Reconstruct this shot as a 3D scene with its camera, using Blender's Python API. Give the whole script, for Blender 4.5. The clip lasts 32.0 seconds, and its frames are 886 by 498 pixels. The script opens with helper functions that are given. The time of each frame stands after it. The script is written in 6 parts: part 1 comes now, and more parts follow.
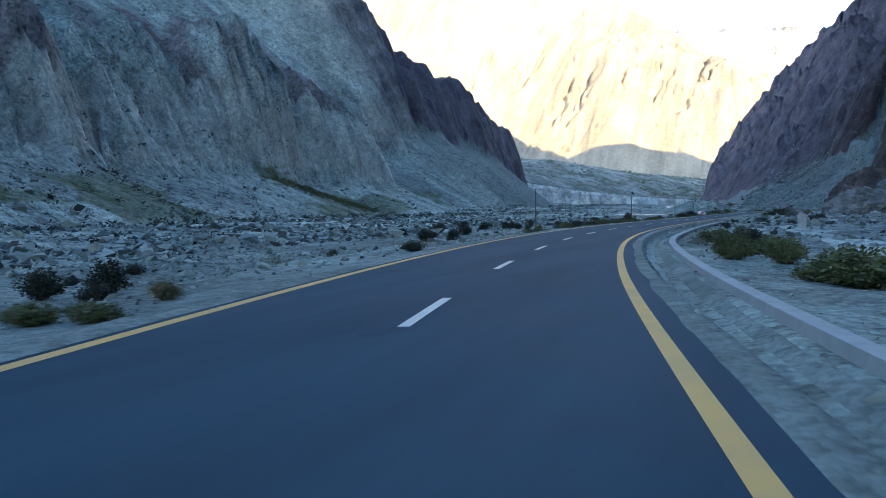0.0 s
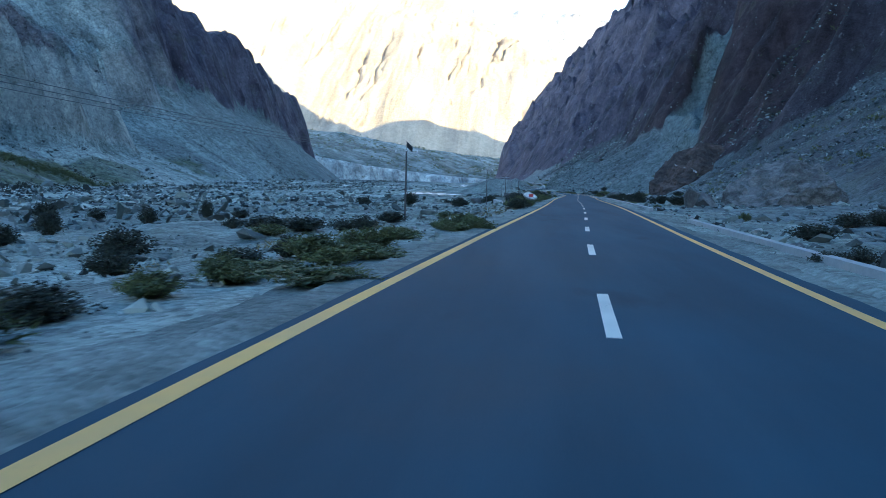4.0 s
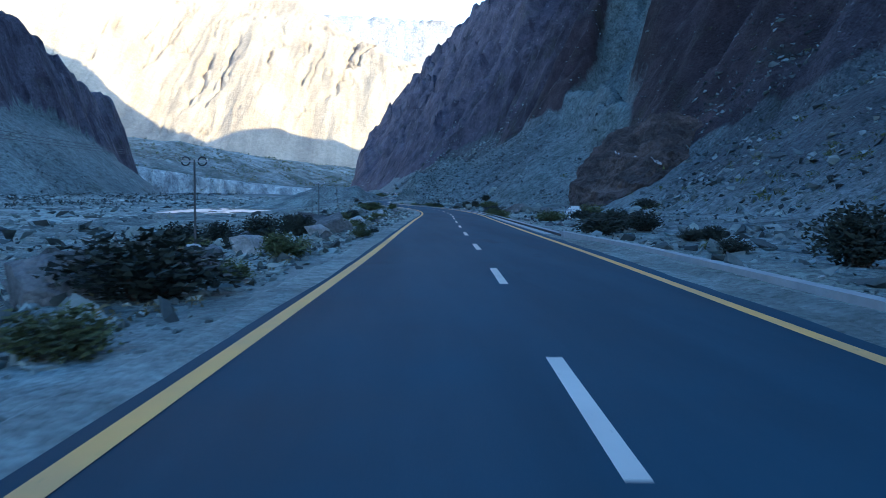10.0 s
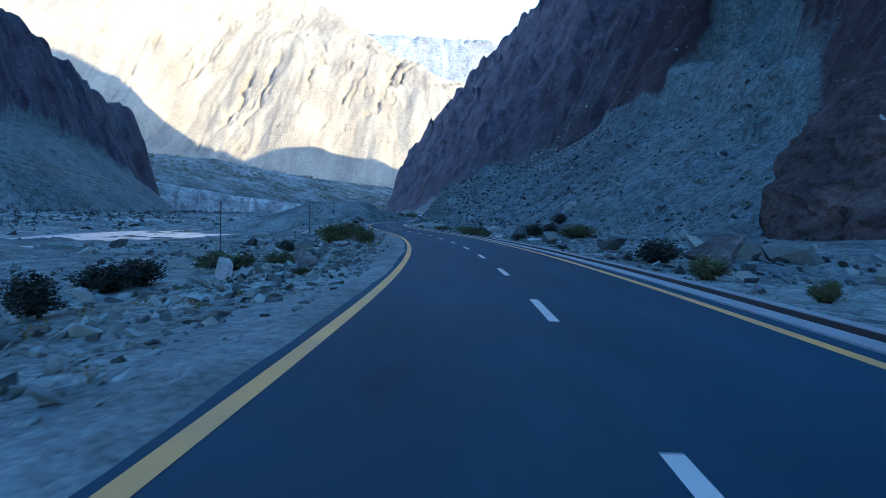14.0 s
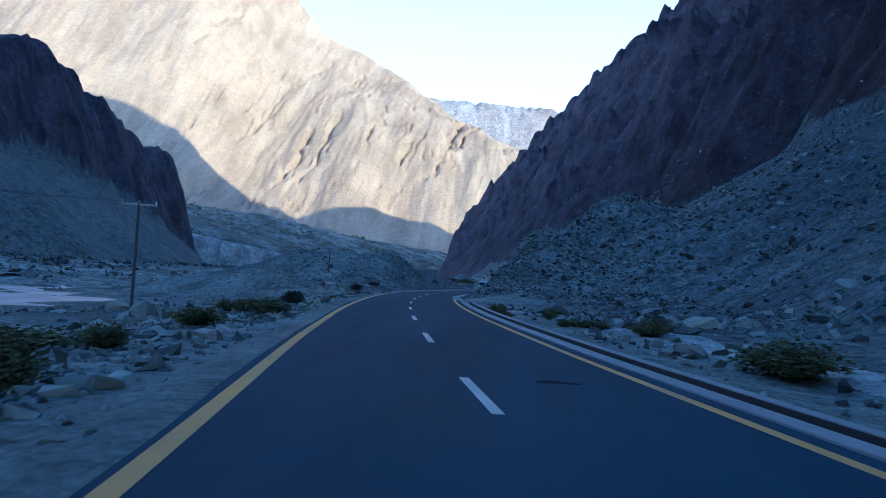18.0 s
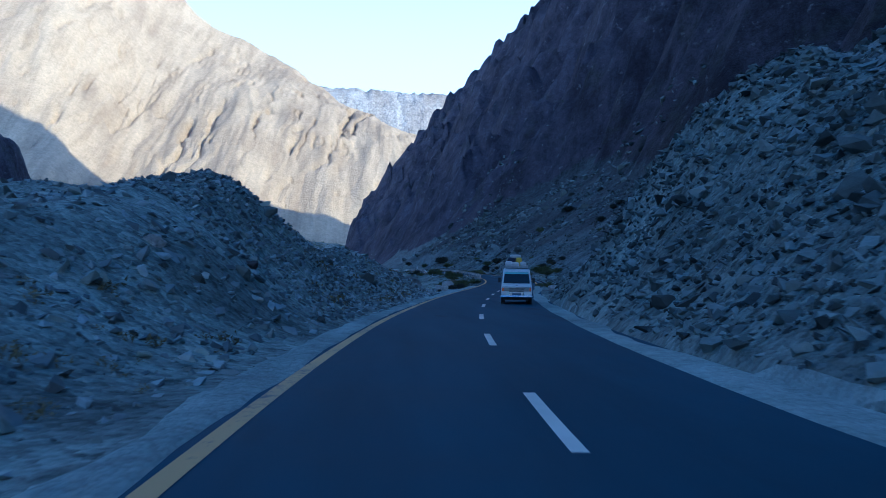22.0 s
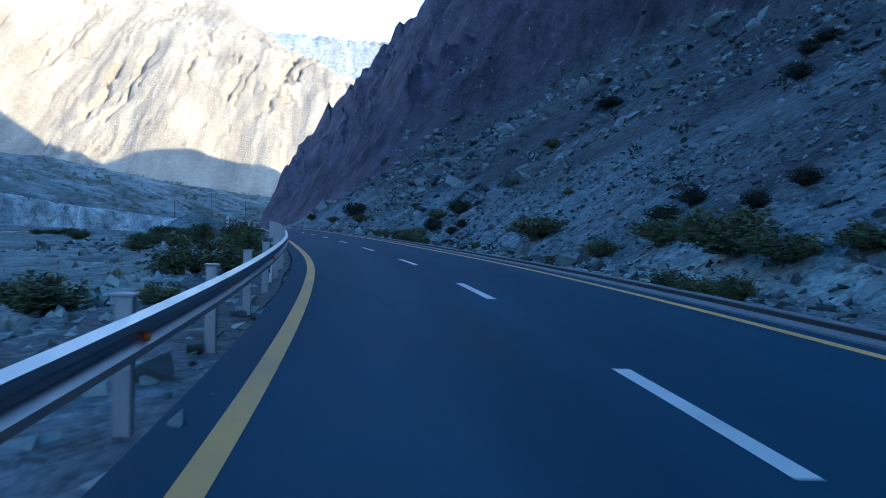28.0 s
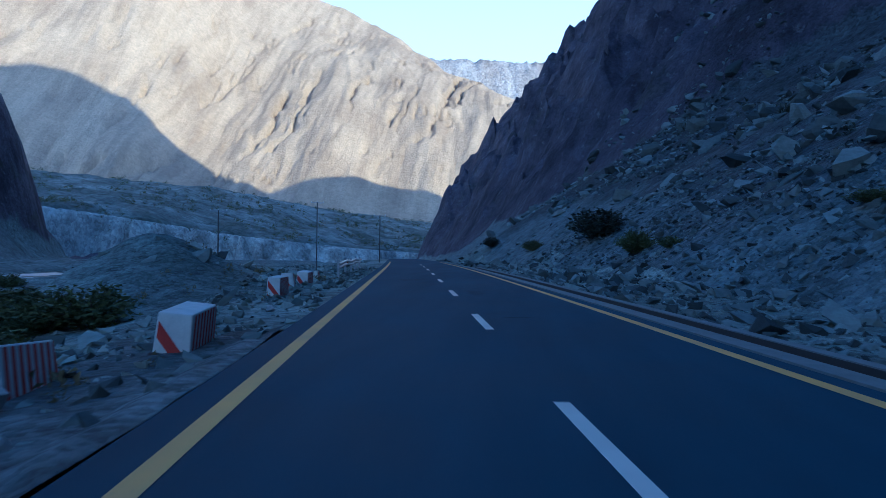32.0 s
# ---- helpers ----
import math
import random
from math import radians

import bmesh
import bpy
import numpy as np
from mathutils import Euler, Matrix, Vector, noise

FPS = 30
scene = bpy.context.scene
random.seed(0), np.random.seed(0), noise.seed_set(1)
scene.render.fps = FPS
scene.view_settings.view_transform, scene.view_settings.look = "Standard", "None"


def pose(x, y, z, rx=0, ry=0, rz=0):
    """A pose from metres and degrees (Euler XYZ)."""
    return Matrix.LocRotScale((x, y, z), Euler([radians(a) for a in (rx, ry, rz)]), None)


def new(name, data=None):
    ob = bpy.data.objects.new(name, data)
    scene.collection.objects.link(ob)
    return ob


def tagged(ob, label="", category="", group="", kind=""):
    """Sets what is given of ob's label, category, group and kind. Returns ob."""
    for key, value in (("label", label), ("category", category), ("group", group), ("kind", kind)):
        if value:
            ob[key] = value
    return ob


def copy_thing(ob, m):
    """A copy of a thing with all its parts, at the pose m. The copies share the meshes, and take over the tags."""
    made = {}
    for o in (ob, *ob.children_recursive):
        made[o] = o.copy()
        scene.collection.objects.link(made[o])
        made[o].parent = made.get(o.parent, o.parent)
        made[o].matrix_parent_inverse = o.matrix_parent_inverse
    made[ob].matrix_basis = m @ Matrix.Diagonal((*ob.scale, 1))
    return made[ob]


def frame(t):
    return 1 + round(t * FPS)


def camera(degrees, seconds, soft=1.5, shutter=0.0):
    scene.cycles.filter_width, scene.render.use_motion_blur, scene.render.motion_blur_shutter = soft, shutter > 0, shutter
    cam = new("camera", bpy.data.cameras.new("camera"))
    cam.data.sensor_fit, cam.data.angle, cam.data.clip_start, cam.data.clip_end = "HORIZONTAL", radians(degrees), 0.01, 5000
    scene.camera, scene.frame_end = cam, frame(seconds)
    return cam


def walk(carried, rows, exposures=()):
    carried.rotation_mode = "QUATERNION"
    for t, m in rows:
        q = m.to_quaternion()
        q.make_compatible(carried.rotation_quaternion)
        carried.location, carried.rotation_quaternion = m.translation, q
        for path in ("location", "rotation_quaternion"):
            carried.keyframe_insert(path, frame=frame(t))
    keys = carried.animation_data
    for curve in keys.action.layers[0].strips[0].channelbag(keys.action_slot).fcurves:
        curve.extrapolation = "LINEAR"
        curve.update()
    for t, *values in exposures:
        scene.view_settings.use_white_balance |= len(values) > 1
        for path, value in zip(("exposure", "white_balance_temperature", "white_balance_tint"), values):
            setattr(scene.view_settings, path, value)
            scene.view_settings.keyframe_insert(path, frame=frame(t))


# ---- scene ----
# ---- camera ----
cam = camera(53.53, 32.0, soft=0.7, shutter=0.12)
PATH = [
    (0.0, pose(0.00, 0.00, 1.570, 87.10, 0.11, -1.18)),
    (0.5, pose(1.80, 12.12, 1.471, 86.00, 0.81, -2.69)),
    (1.0, pose(3.87, 24.19, 1.380, 86.46, 1.78, -3.76)),
    (1.5, pose(6.25, 36.21, 1.298, 87.37, 1.28, -5.13)),
    (2.0, pose(9.00, 48.14, 1.224, 88.06, -0.36, -8.09)),
    (2.5, pose(12.13, 59.99, 1.157, 87.79, 1.18, -9.25)),
    (3.0, pose(15.66, 71.71, 1.099, 86.63, -1.27, -11.60)),
    (3.5, pose(19.58, 83.32, 1.046, 86.22, -1.10, -13.27)),
    (4.0, pose(23.86, 94.80, 0.999, 85.67, -1.54, -14.42)),
    (4.5, pose(28.46, 106.35, 0.955, 85.53, -0.10, -18.67)),
    (6.5, pose(47.76, 152.18, 0.790, 86.40, -2.16, -23.26)),
    (7.0, pose(52.59, 163.64, 0.747, 87.09, -0.36, -22.72)),
    (7.5, pose(57.34, 175.04, 0.702, 87.86, -0.05, -22.87)),
    (8.0, pose(62.05, 186.46, 0.655, 87.98, 0.90, -22.96)),
    (8.5, pose(66.75, 197.88, 0.607, 87.09, -0.14, -22.69)),
    (9.0, pose(71.49, 209.28, 0.554, 86.83, -1.17, -22.89)),
    (9.5, pose(76.28, 220.56, 0.497, 86.44, -1.67, -23.15)),
    (10.0, pose(81.20, 231.78, 0.434, 86.56, -0.39, -23.26)),
    (10.5, pose(86.15, 242.98, 0.367, 87.69, -1.97, -22.79)),
    (11.0, pose(91.04, 254.21, 0.294, 88.30, -1.45, -22.31)),
    (11.5, pose(95.94, 265.60, 0.217, 88.63, -1.30, -22.37)),
    (12.0, pose(100.80, 277.01, 0.139, 88.32, -2.47, -22.46)),
    (12.5, pose(105.64, 288.43, 0.062, 87.37, -2.10, -22.28)),
    (13.0, pose(110.46, 299.85, -0.012, 87.37, -2.07, -21.92)),
    (13.5, pose(115.23, 311.33, -0.082, 87.68, -0.84, -21.11)),
    (14.0, pose(119.91, 322.84, -0.145, 87.98, -1.01, -20.45)),
    (14.5, pose(124.46, 334.40, -0.200, 88.07, -1.31, -20.00)),
    (16.5, pose(140.82, 381.32, -0.344, 87.59, -1.70, -17.38)),
    (17.0, pose(144.32, 393.24, -0.361, 87.30, -2.08, -16.96)),
    (17.5, pose(147.53, 404.98, -0.369, 92.09, -3.94, -17.22)),
    (18.0, pose(150.55, 416.78, -0.368, 92.25, -3.72, -16.96)),
    (18.5, pose(153.46, 428.60, -0.359, 91.11, -3.21, -16.15)),
    (19.0, pose(156.32, 440.43, -0.341, 90.72, -2.88, -15.88)),
    (19.5, pose(159.26, 452.58, -0.315, 91.77, -2.53, -15.51)),
    (20.0, pose(162.24, 464.72, -0.281, 91.39, -1.60, -15.37)),
    (20.5, pose(165.37, 476.82, -0.241, 91.02, -1.54, -15.54)),
    (21.0, pose(168.79, 488.85, -0.197, 91.62, -0.86, -16.20)),
    (21.5, pose(172.50, 500.68, -0.152, 91.42, -0.76, -17.38)),
    (22.0, pose(176.54, 512.40, -0.105, 91.94, -0.91, -23.65)),
    (22.5, pose(180.96, 523.99, -0.056, 91.90, -1.47, -24.81)),
    (23.0, pose(185.77, 535.41, -0.004, 91.60, -1.39, -27.36)),
    (23.5, pose(190.86, 546.47, 0.053, 89.01, 0.76, -24.92)),
    (24.0, pose(196.29, 557.37, 0.119, 87.34, -0.06, -25.34)),
    (24.5, pose(201.99, 568.13, 0.200, 88.70, -1.20, -26.70)),
    (25.0, pose(207.89, 578.78, 0.303, 88.32, -0.77, -28.23)),
    (25.5, pose(213.89, 589.36, 0.433, 89.73, -1.68, -29.78)),
    (27.5, pose(237.08, 632.14, 1.253, 89.11, -2.00, -27.68)),
    (28.0, pose(242.20, 643.17, 1.514, 89.27, -1.63, -26.77)),
    (28.5, pose(246.81, 654.25, 1.777, 88.51, -1.69, -25.78)),
    (29.0, pose(250.93, 665.52, 2.037, 88.72, -1.41, -23.96)),
    (29.5, pose(254.61, 676.94, 2.288, 88.72, -0.21, -21.70)),
    (30.0, pose(257.94, 688.47, 2.525, 89.28, -0.44, -20.35)),
    (30.5, pose(261.00, 700.07, 2.743, 89.59, -0.08, -19.03)),
    (31.0, pose(263.91, 711.71, 2.942, 89.72, -0.58, -17.50)),
    (31.5, pose(266.75, 723.37, 3.122, 89.84, -0.49, -16.54)),
    (32.0, pose(269.57, 735.04, 3.285, 90.65, -0.71, -16.21)),
]
EXPOSURE = [(0.0, 2.20, 4570, -9), (1.0, 2.24, 4390, -8), (2.0, 1.64, 4170, -6), (3.0, 1.84, 4170, -7), (4.0, 2.29, 4220, -11), (7.0, 2.29, 4040, -12), (8.0, 1.94, 4040, -8), (9.0, 1.84, 3990, -7), (10.0, 1.94, 3890, -7), (11.0, 1.59, 3890, -4), (12.0, 1.49, 3840, -4), (13.0, 1.64, 3690, -5), (14.0, 1.64, 3690, -6), (17.0, 1.79, 3640, -7), (17.8, 1.24, 3690, -1),
            (19.0, 0.92, 3590, -1), (22.8, 1.04, 3590, -4), (24.2, 1.62, 3460, -9), (25.5, 1.65, 3550, -10), (28.0, 1.59, 3640, -6), (29.0, 1.54, 3640, -4), (30.0, 1.29, 3640, -2), (32.0, 0.84, 3530, -2)]
walk(cam, PATH, EXPOSURE)

# ---- light ----
AX = radians(20.0)                       # the valley's axis, turned from +y towards +x
CA, SA = math.cos(AX), math.sin(AX)
SUN_BACK, SUN_HIGH = 48.0, 22.0          # sun: degrees to the right of straight behind, and above the horizon


def to_world(u, v, z):
    """Valley coordinates (u along the axis, v to its right) to the world."""
    return u * SA + v * CA, u * CA - v * SA, z


def make_light():
    b = radians(SUN_BACK)
    du, dv = -math.cos(b), math.sin(b)
    e = radians(SUN_HIGH)
    x, y, _ = to_world(du, dv, 0)
    to_sun = Vector((x * math.cos(e), y * math.cos(e), math.sin(e)))
    sun = new("sun", bpy.data.lights.new("sun", "SUN"))
    sun.data.energy, sun.data.angle, sun.data.color = 3.25, radians(0.53), (1.0, 0.59, 0.225)
    sun.matrix_world = to_sun.to_track_quat("Z", "Y").to_matrix().to_4x4()
    world = bpy.data.worlds.new("sky")
    scene.world = world
    world.use_nodes = True
    nt = world.node_tree
    sky = nt.nodes.new("ShaderNodeTexSky")
    sky.sky_type, sky.sun_disc = "NISHITA", False
    sky.sun_elevation = e
    sky.sun_rotation = math.atan2(to_sun.x, to_sun.y)
    sky.altitude, sky.air_density, sky.dust_density, sky.ozone_density = 1800, 1.0, 4.5, 1.2
    # pale haze all round the horizon, thinning upwards
    way = nt.nodes.new("ShaderNodeTexCoord")
    sep = nt.nodes.new("ShaderNodeSeparateXYZ")
    nt.links.new(way.outputs["Generated"], sep.inputs[0])
    fade = nt.nodes.new("ShaderNodeMapRange")
    fade.interpolation_type = "SMOOTHSTEP"
    for k, w in (("From Min", 0.14), ("From Max", 0.66), ("To Min", 0.97), ("To Max", 0.0)):
        fade.inputs[k].default_value = w
    nt.links.new(sep.outputs[2], fade.inputs["Value"])
    haze = nt.nodes.new("ShaderNodeMix")
    haze.data_type = "RGBA"
    nt.links.new(fade.outputs[0], haze.inputs["Factor"])
    nt.links.new(sky.outputs[0], haze.inputs["A"])
    haze.inputs["B"].default_value = (10.4, 8.9, 7.7, 1)
    nt.links.new(haze.outputs["Result"], nt.nodes["Background"].inputs[0])
    nt.nodes["Background"].inputs[1].default_value = 0.085


make_light()

# ---- noise ----
def lattice(ix, iy, seed):
    h = (ix.astype(np.int64) * 374761393 + iy.astype(np.int64) * 668265263 + seed * 974711) & 0x7FFFFFFF
    h = ((h ^ (h >> 13)) * 1274126177) & 0x7FFFFFFF
    h = ((h ^ (h >> 16)) * 69069 + 12345) & 0x7FFFFFFF
    return ((h >> 7) & 0xFFFF) / 65535.0 * 2 - 1


def vnoise(x, y, seed=0):
    ix, iy = np.floor(x), np.floor(y)
    fx, fy = x - ix, y - iy
    fx, fy = fx * fx * fx * (fx * (fx * 6 - 15) + 10), fy * fy * fy * (fy * (fy * 6 - 15) + 10)
    a, b = lattice(ix, iy, seed), lattice(ix + 1, iy, seed)
    c, d = lattice(ix, iy + 1, seed), lattice(ix + 1, iy + 1, seed)
    return (a + (b - a) * fx) * (1 - fy) + (c + (d - c) * fx) * fy


def fbm(x, y, octaves=4, seed=0, gain=0.5, ridged=False):
    out, amp, c, s = 0.0, 1.0, 0.8, 0.6
    for k in range(octaves):
        n = vnoise(x, y, seed + 17 * k)
        out = out + amp * ((1 - 2 * np.abs(n)) if ridged else n)
        x, y, amp = (c * x - s * y) * 2.03 + 5.1, (s * x + c * y) * 2.03 + 1.7, amp * gain
    return out


def smooth(a, b, x):
    t = np.clip((x - a) / (b - a), 0, 1)
    return t * t * (3 - 2 * t)


def curve(x, knots):
    """Monotone-free cubic through knots (x, y), with flat-ended tangents."""
    k = np.array(knots, float)
    xs, ys = k[:, 0], k[:, 1]
    m = np.gradient(ys, xs)
    x = np.clip(x, xs[0], xs[-1])
    i = np.clip(np.searchsorted(xs, x) - 1, 0, len(xs) - 2)
    h = xs[i + 1] - xs[i]
    t = (x - xs[i]) / h
    return ((2 * t**3 - 3 * t**2 + 1) * ys[i] + (t**3 - 2 * t**2 + t) * h * m[i]
            + (-2 * t**3 + 3 * t**2) * ys[i + 1] + (t**3 - t**2) * h * m[i + 1])


def steps(x, knots):
    k = np.array(knots, float)
    return np.interp(x, k[:, 0], k[:, 1])


# ---- the plan ----
ROAD_V = [(-260, 58), (-160, 33), (-60.0, 10.08), (-25.0, 2.83), (-0.4, -2.2), (23.8, -6.42), (48.2, -9.19), (72.7, -10.1), (97.2, -9.45), (122.0, -8.24), (146.9, -6.78), (171.7, -5.37), (196.4, -4.18), (221.0, -3.13), (245.5, -1.85), (269.9, -0.37), (294.7, 0.92), (319.5, 2.26), (344.3, 3.64), (369.2, 4.4), (394.1, 4.13), (419.0, 2.83), (443.3, 0.51), (467.4, -2.66), (492.3, -5.43), (517.2, -7.27), (541.9, -7.82), (566.5, -6.56), (590.6, -3.91), (614.6, -0.41), (638.5, 3.77), (662.7, 7.75), (687.0, 10.36), (711.2, 10.48), (735.3, 8.58), (759.2, 6.06), (783.1, 3.49), (810.0, 0.65), (860.0, -4.81), (960, -17), (1100, -34), (1300, -62), (1500, -96), (2200, -200)]
ROAD_Z = [(-260, 1.8), (-0.4, -0.0), (48.2, -0.35), (97.2, -0.57), (196.4, -0.91), (294.7, -1.43), (394.1, -1.89), (443.3, -1.94), (492.3, -1.85), (541.9, -1.67), (590.6, -1.45), (638.5, -0.98), (662.7, -0.56), (687, -0.06), (711.2, 0.47), (735.3, 0.95), (759.2, 1.37), (783.1, 1.71), (830, 2.26), (900, 2.81), (1000, 3.11), (1500, 1.71), (2200, 1)]


def road_v(u):
    return curve(u, ROAD_V)


def road_z(u):
    return curve(u, ROAD_Z)


LEFT_FOOT = [(-300, -110), (100, -125), (400, -175), (700, -222), (850, -222), (1000, -226), (1150, -244), (1250, -262), (1340, -290), (1405, -318), (1500, -330), (2200, -420)]
LEFT_APRON = [(-300, 17), (650, 18), (720, 34), (800, 60), (900, 80), (1000, 78), (1117, 66), (1237, 44), (1330, 22), (1400, 5), (2200, 5)]
RIGHT_FOOT = [(-300, 52), (0, 40), (250, 38), (400, 36), (470, 32), (520, 22), (560, 8), (620, 12), (700, 21), (800, 13), (900, 1),
              (1000, -7), (1249, -26), (1500, -66), (1900, -120), (2300, -170)]
TALUS_TOP = [(-300, 70), (300, 66), (355, 58), (385, 24), (420, 14), (480, 20), (530, 34), (584, 40), (620, 52), (660, 66), (720, 75), (850, 62), (950, 45), (1100, 20), (1249, 3), (2300, 0)]
CHUTE = [(-170, 0), (-120, 30), (-70, 22), (0, 13), (73, 10), (150, 10), (230, 10), (340, 8), (400, 0)]
SPUR_SIDE = [(-80, -60), (-66, 0), (-55, 75), (21, 205), (77, 288), (100, 294), (155, 312), (220, 365), (300, 440), (600, 780), (900, 1000)]
HEAP_LEFT = [(525, 0), (540, 1.7), (558, 2.8), (570, 4.7), (580, 6.6), (588, 6.9), (597, 3.9), (610, 4.0), (618, 3.6), (626, 1.6), (636, 0)]
HEAP_RIGHT = [(519, 0), (530, 0.7), (545, 2.0), (558, 6.2), (575, 9.2), (592, 7.5), (606, 3), (618, 0)]
RIGHT_TOP = [(1380, 900), (1700, 690), (1900, 620), (2000, 540), (2100, 430), (2300, 230)]
LEFT_END = [(-200, 900), (300, 640), (600, 420), (750, 300), (900, 179), (1047, 158), (1200, 145), (1310, 112), (1370, 120), (1402, 112), (1425, -63), (1500, -300)]


def height(u, v, detail=True, zones=False):
    """The land's height: valley floor, both mountainsides, heaps of spoil and the river bed.

    With zones, the share of bare cliff, of scree chute (right) or scrub (left), and of brown rock instead.
    """
    l = v - road_v(u)
    zr = road_z(u)
    bank = l + 13 * (1 - smooth(445, 505, u)) * smooth(-15, -30, l)
    floor = zr + steps(bank, [(-200, -2.4), (-90, -2.2), (-68, -2.8), (-63, -4.2), (-36, -4.2), (-31, -3.8), (-26, -2.8), (-22, -2.4), (-15, -1.7), (-8, -0.35), (-4.0, -0.10), (-3.5, -0.12),
                           (3.5, -0.12), (4.0, -0.10), (9, -0.35), (16, -0.5), (40, 0.5), (200, 3)])
    floor = np.maximum(floor, zr - 2.7 - 3 * smooth(478, 512, u))
    rough = smooth(5.5, 14, np.abs(l))
    n1 = fbm(u / 9, v / 9, 4, 3)
    floor = floor + rough * 0.30 * n1 * (1 - 0.6 * smooth(-20, -34, l) * (l < 0)) + smooth(4.2, 8, np.abs(l)) * 0.07 * fbm(u / 1.3, v / 1.3, 3, 9)
    # left mountainside
    dl = steps(u, LEFT_FOOT) + 14 * fbm(u / 90, v / 220, 3, 21) - v
    gull = fbm(u / 38 + 0.2 * n1, v / 260, 4, 31, 0.55, True)
    near = 1 - smooth(690, 860, u)
    apron = steps(u, LEFT_APRON) * (1 + 0.22 * fbm(u / 70, v / 400, 3, 37))
    lean = 0.40 + 0.38 * (1 - near)
    foot_w = apron / lean
    past = np.maximum(dl - foot_w, 0)
    wall = np.minimum(past, 28) * 1.75 + np.maximum(past - 28, 0) * 0.72
    a = np.where(dl > 0, np.minimum(dl, foot_w) * lean + wall * near + past * (1.9 + 1.0 * smooth(1280, 1400, u)) * (1 - near), dl * 0.05)
    flute = fbm(u / 9 + 0.5 * n1, v / 70, 4, 33, 0.6, True)
    band = smooth(1, 9, past) * (1 - smooth(26, 46, past)) * near
    face = smooth(0, 25, past) * (1 - near)
    a = a + smooth(0, 14, past) * ((4 + 6 * band) * gull + 14 * fbm(u / 140, v / 140, 4, 35)) + band * (4.5 * flute + 2 * fbm(u / 3.5, v / 40, 3, 38)) \
        + face * (9 * fbm(u / 48, v / 30, 5, 39, 0.55, True) + 3 * fbm(u / 15, v / 11, 4, 40, 0.6, True))
    end = steps(u + 25 * fbm(v / 60, u / 90, 4, 41), LEFT_END)
    left = np.minimum(a, np.maximum(end, -5) + 10 * fbm(u / 45, v / 45, 4, 43))
    # right mountainside: talus, cliffs above it, and one scree chute that cuts up through them
    dr = v - steps(u, RIGHT_FOOT) - 5 * fbm(u / 45, v / 300, 3, 51)
    top = steps(u, TALUS_TOP) * (1 + 0.3 * fbm(u / 60, v / 500, 3, 53))
    cs = (u - 571) * 0.846 + (v - 86) * 0.533
    cq = (v - 86) * 0.846 - (u - 571) * 0.533 + 5 * fbm(u / 24, v / 24, 4, 54)
    half = steps(cs, CHUTE)
    chute = (1 - smooth(half * 0.8, half * 1.0 + 5, np.abs(cq))) * (half > 0)
    talus = 0.64 * np.minimum(dr, top)
    over = np.maximum(dr - top, 0)
    crag = fbm(u / 34, v / 70, 5, 55, 0.55, True)
    nick = fbm(u / 12 + 0.3 * crag, v / 22, 4, 56, 0.6, True)
    block = fbm(u / 17 + v / 40, v / 15 - u / 50, 4, 58)
    ledge = np.tanh(5 * block) * 2.2
    cliff = talus + over * (1.45 - 0.2 * smooth(900, 1150, u) + 0.12 * crag) * (1 - 0.35 * smooth(120, 420, over)) \
        + np.clip(over, 0, 30) / 30 * (10 * crag + 2.5 * nick + ledge + 16 * fbm(u / 90, v / 90, 4, 57))
    slide = 0.62 * np.minimum(dr, 62) + 0.92 * np.maximum(dr - 62, 0) - 2.0
    slide = np.maximum(slide, cliff - 5 - 36 * (1 - smooth(-45, 105, cs)))
    b = np.where(dr > 0, cliff + (np.minimum(slide, cliff) - cliff) * chute * smooth(4, 14, over), dr * 0.03)
    if zones:
        bare = np.where(v < road_v(u), smooth(0, 6, past) * near * (1 - smooth(17, 27, past + 5 * gull)) + smooth(0, 8, past + 3 * flute) * smooth(0, 5, past) * (1 - near),
                        smooth(0, 5, over + 3 * nick) * smooth(0, 4, over) * (1 - chute * (1 - 0.9 * smooth(15, 85, cs))))
        strip = np.exp(-((v + 209 - (u - 362) * 0.33 + 7 * fbm(u / 30, v / 30, 3, 45)) / 8.0) ** 2) * smooth(345, 365, u) * (1 - smooth(445, 475, u))
        low = smooth(-8, 8, dl) * (1 - smooth(25, 55, dl)) * smooth(-0.1, 0.5, fbm(u / 60, v / 25, 4, 46)) * near
        second = np.where(v < road_v(u), np.clip(strip + 0.75 * low, 0, 1), chute * (1 - 0.85 * smooth(15, 85, cs)))
        third = np.where(v < road_v(u), near * smooth(14, 26, past + 5 * gull) * smooth(-0.55, 0.15, fbm(u / 70, v / 60, 4, 47)) * (1 - 0.75 * smooth(480, 640, u)), smooth(380, 430, u + 8 * nick) * (1 - smooth(560, 640, u)) * (over > 0))
        soil = (smooth(4, 28, dr + 9 * crag) * smooth(628, 675, u) * (1 - smooth(940, 1040, u)) + 0.7 * smooth(-4, 14, dr) * (1 - smooth(390, 440, u))) * (v > road_v(u))
        return bare, second, third, soil
    side = steps(v + 9 * fbm(u / 40, v / 25, 4, 61), SPUR_SIDE)
    b = np.where(u > 1380, np.minimum(b, np.maximum(np.minimum(side, steps(u, RIGHT_TOP)), -6)), b)
    # heaps of spoil on both sides of the cutting
    low = 1 - smooth(556, 576, u)
    hl = steps(u, HEAP_LEFT) * smooth(-4.4, -12, l + 0.5 * n1 + 8 * smooth(616, 624, u)) * smooth(-58 + 34 * low, -26 + 7 * low, l)
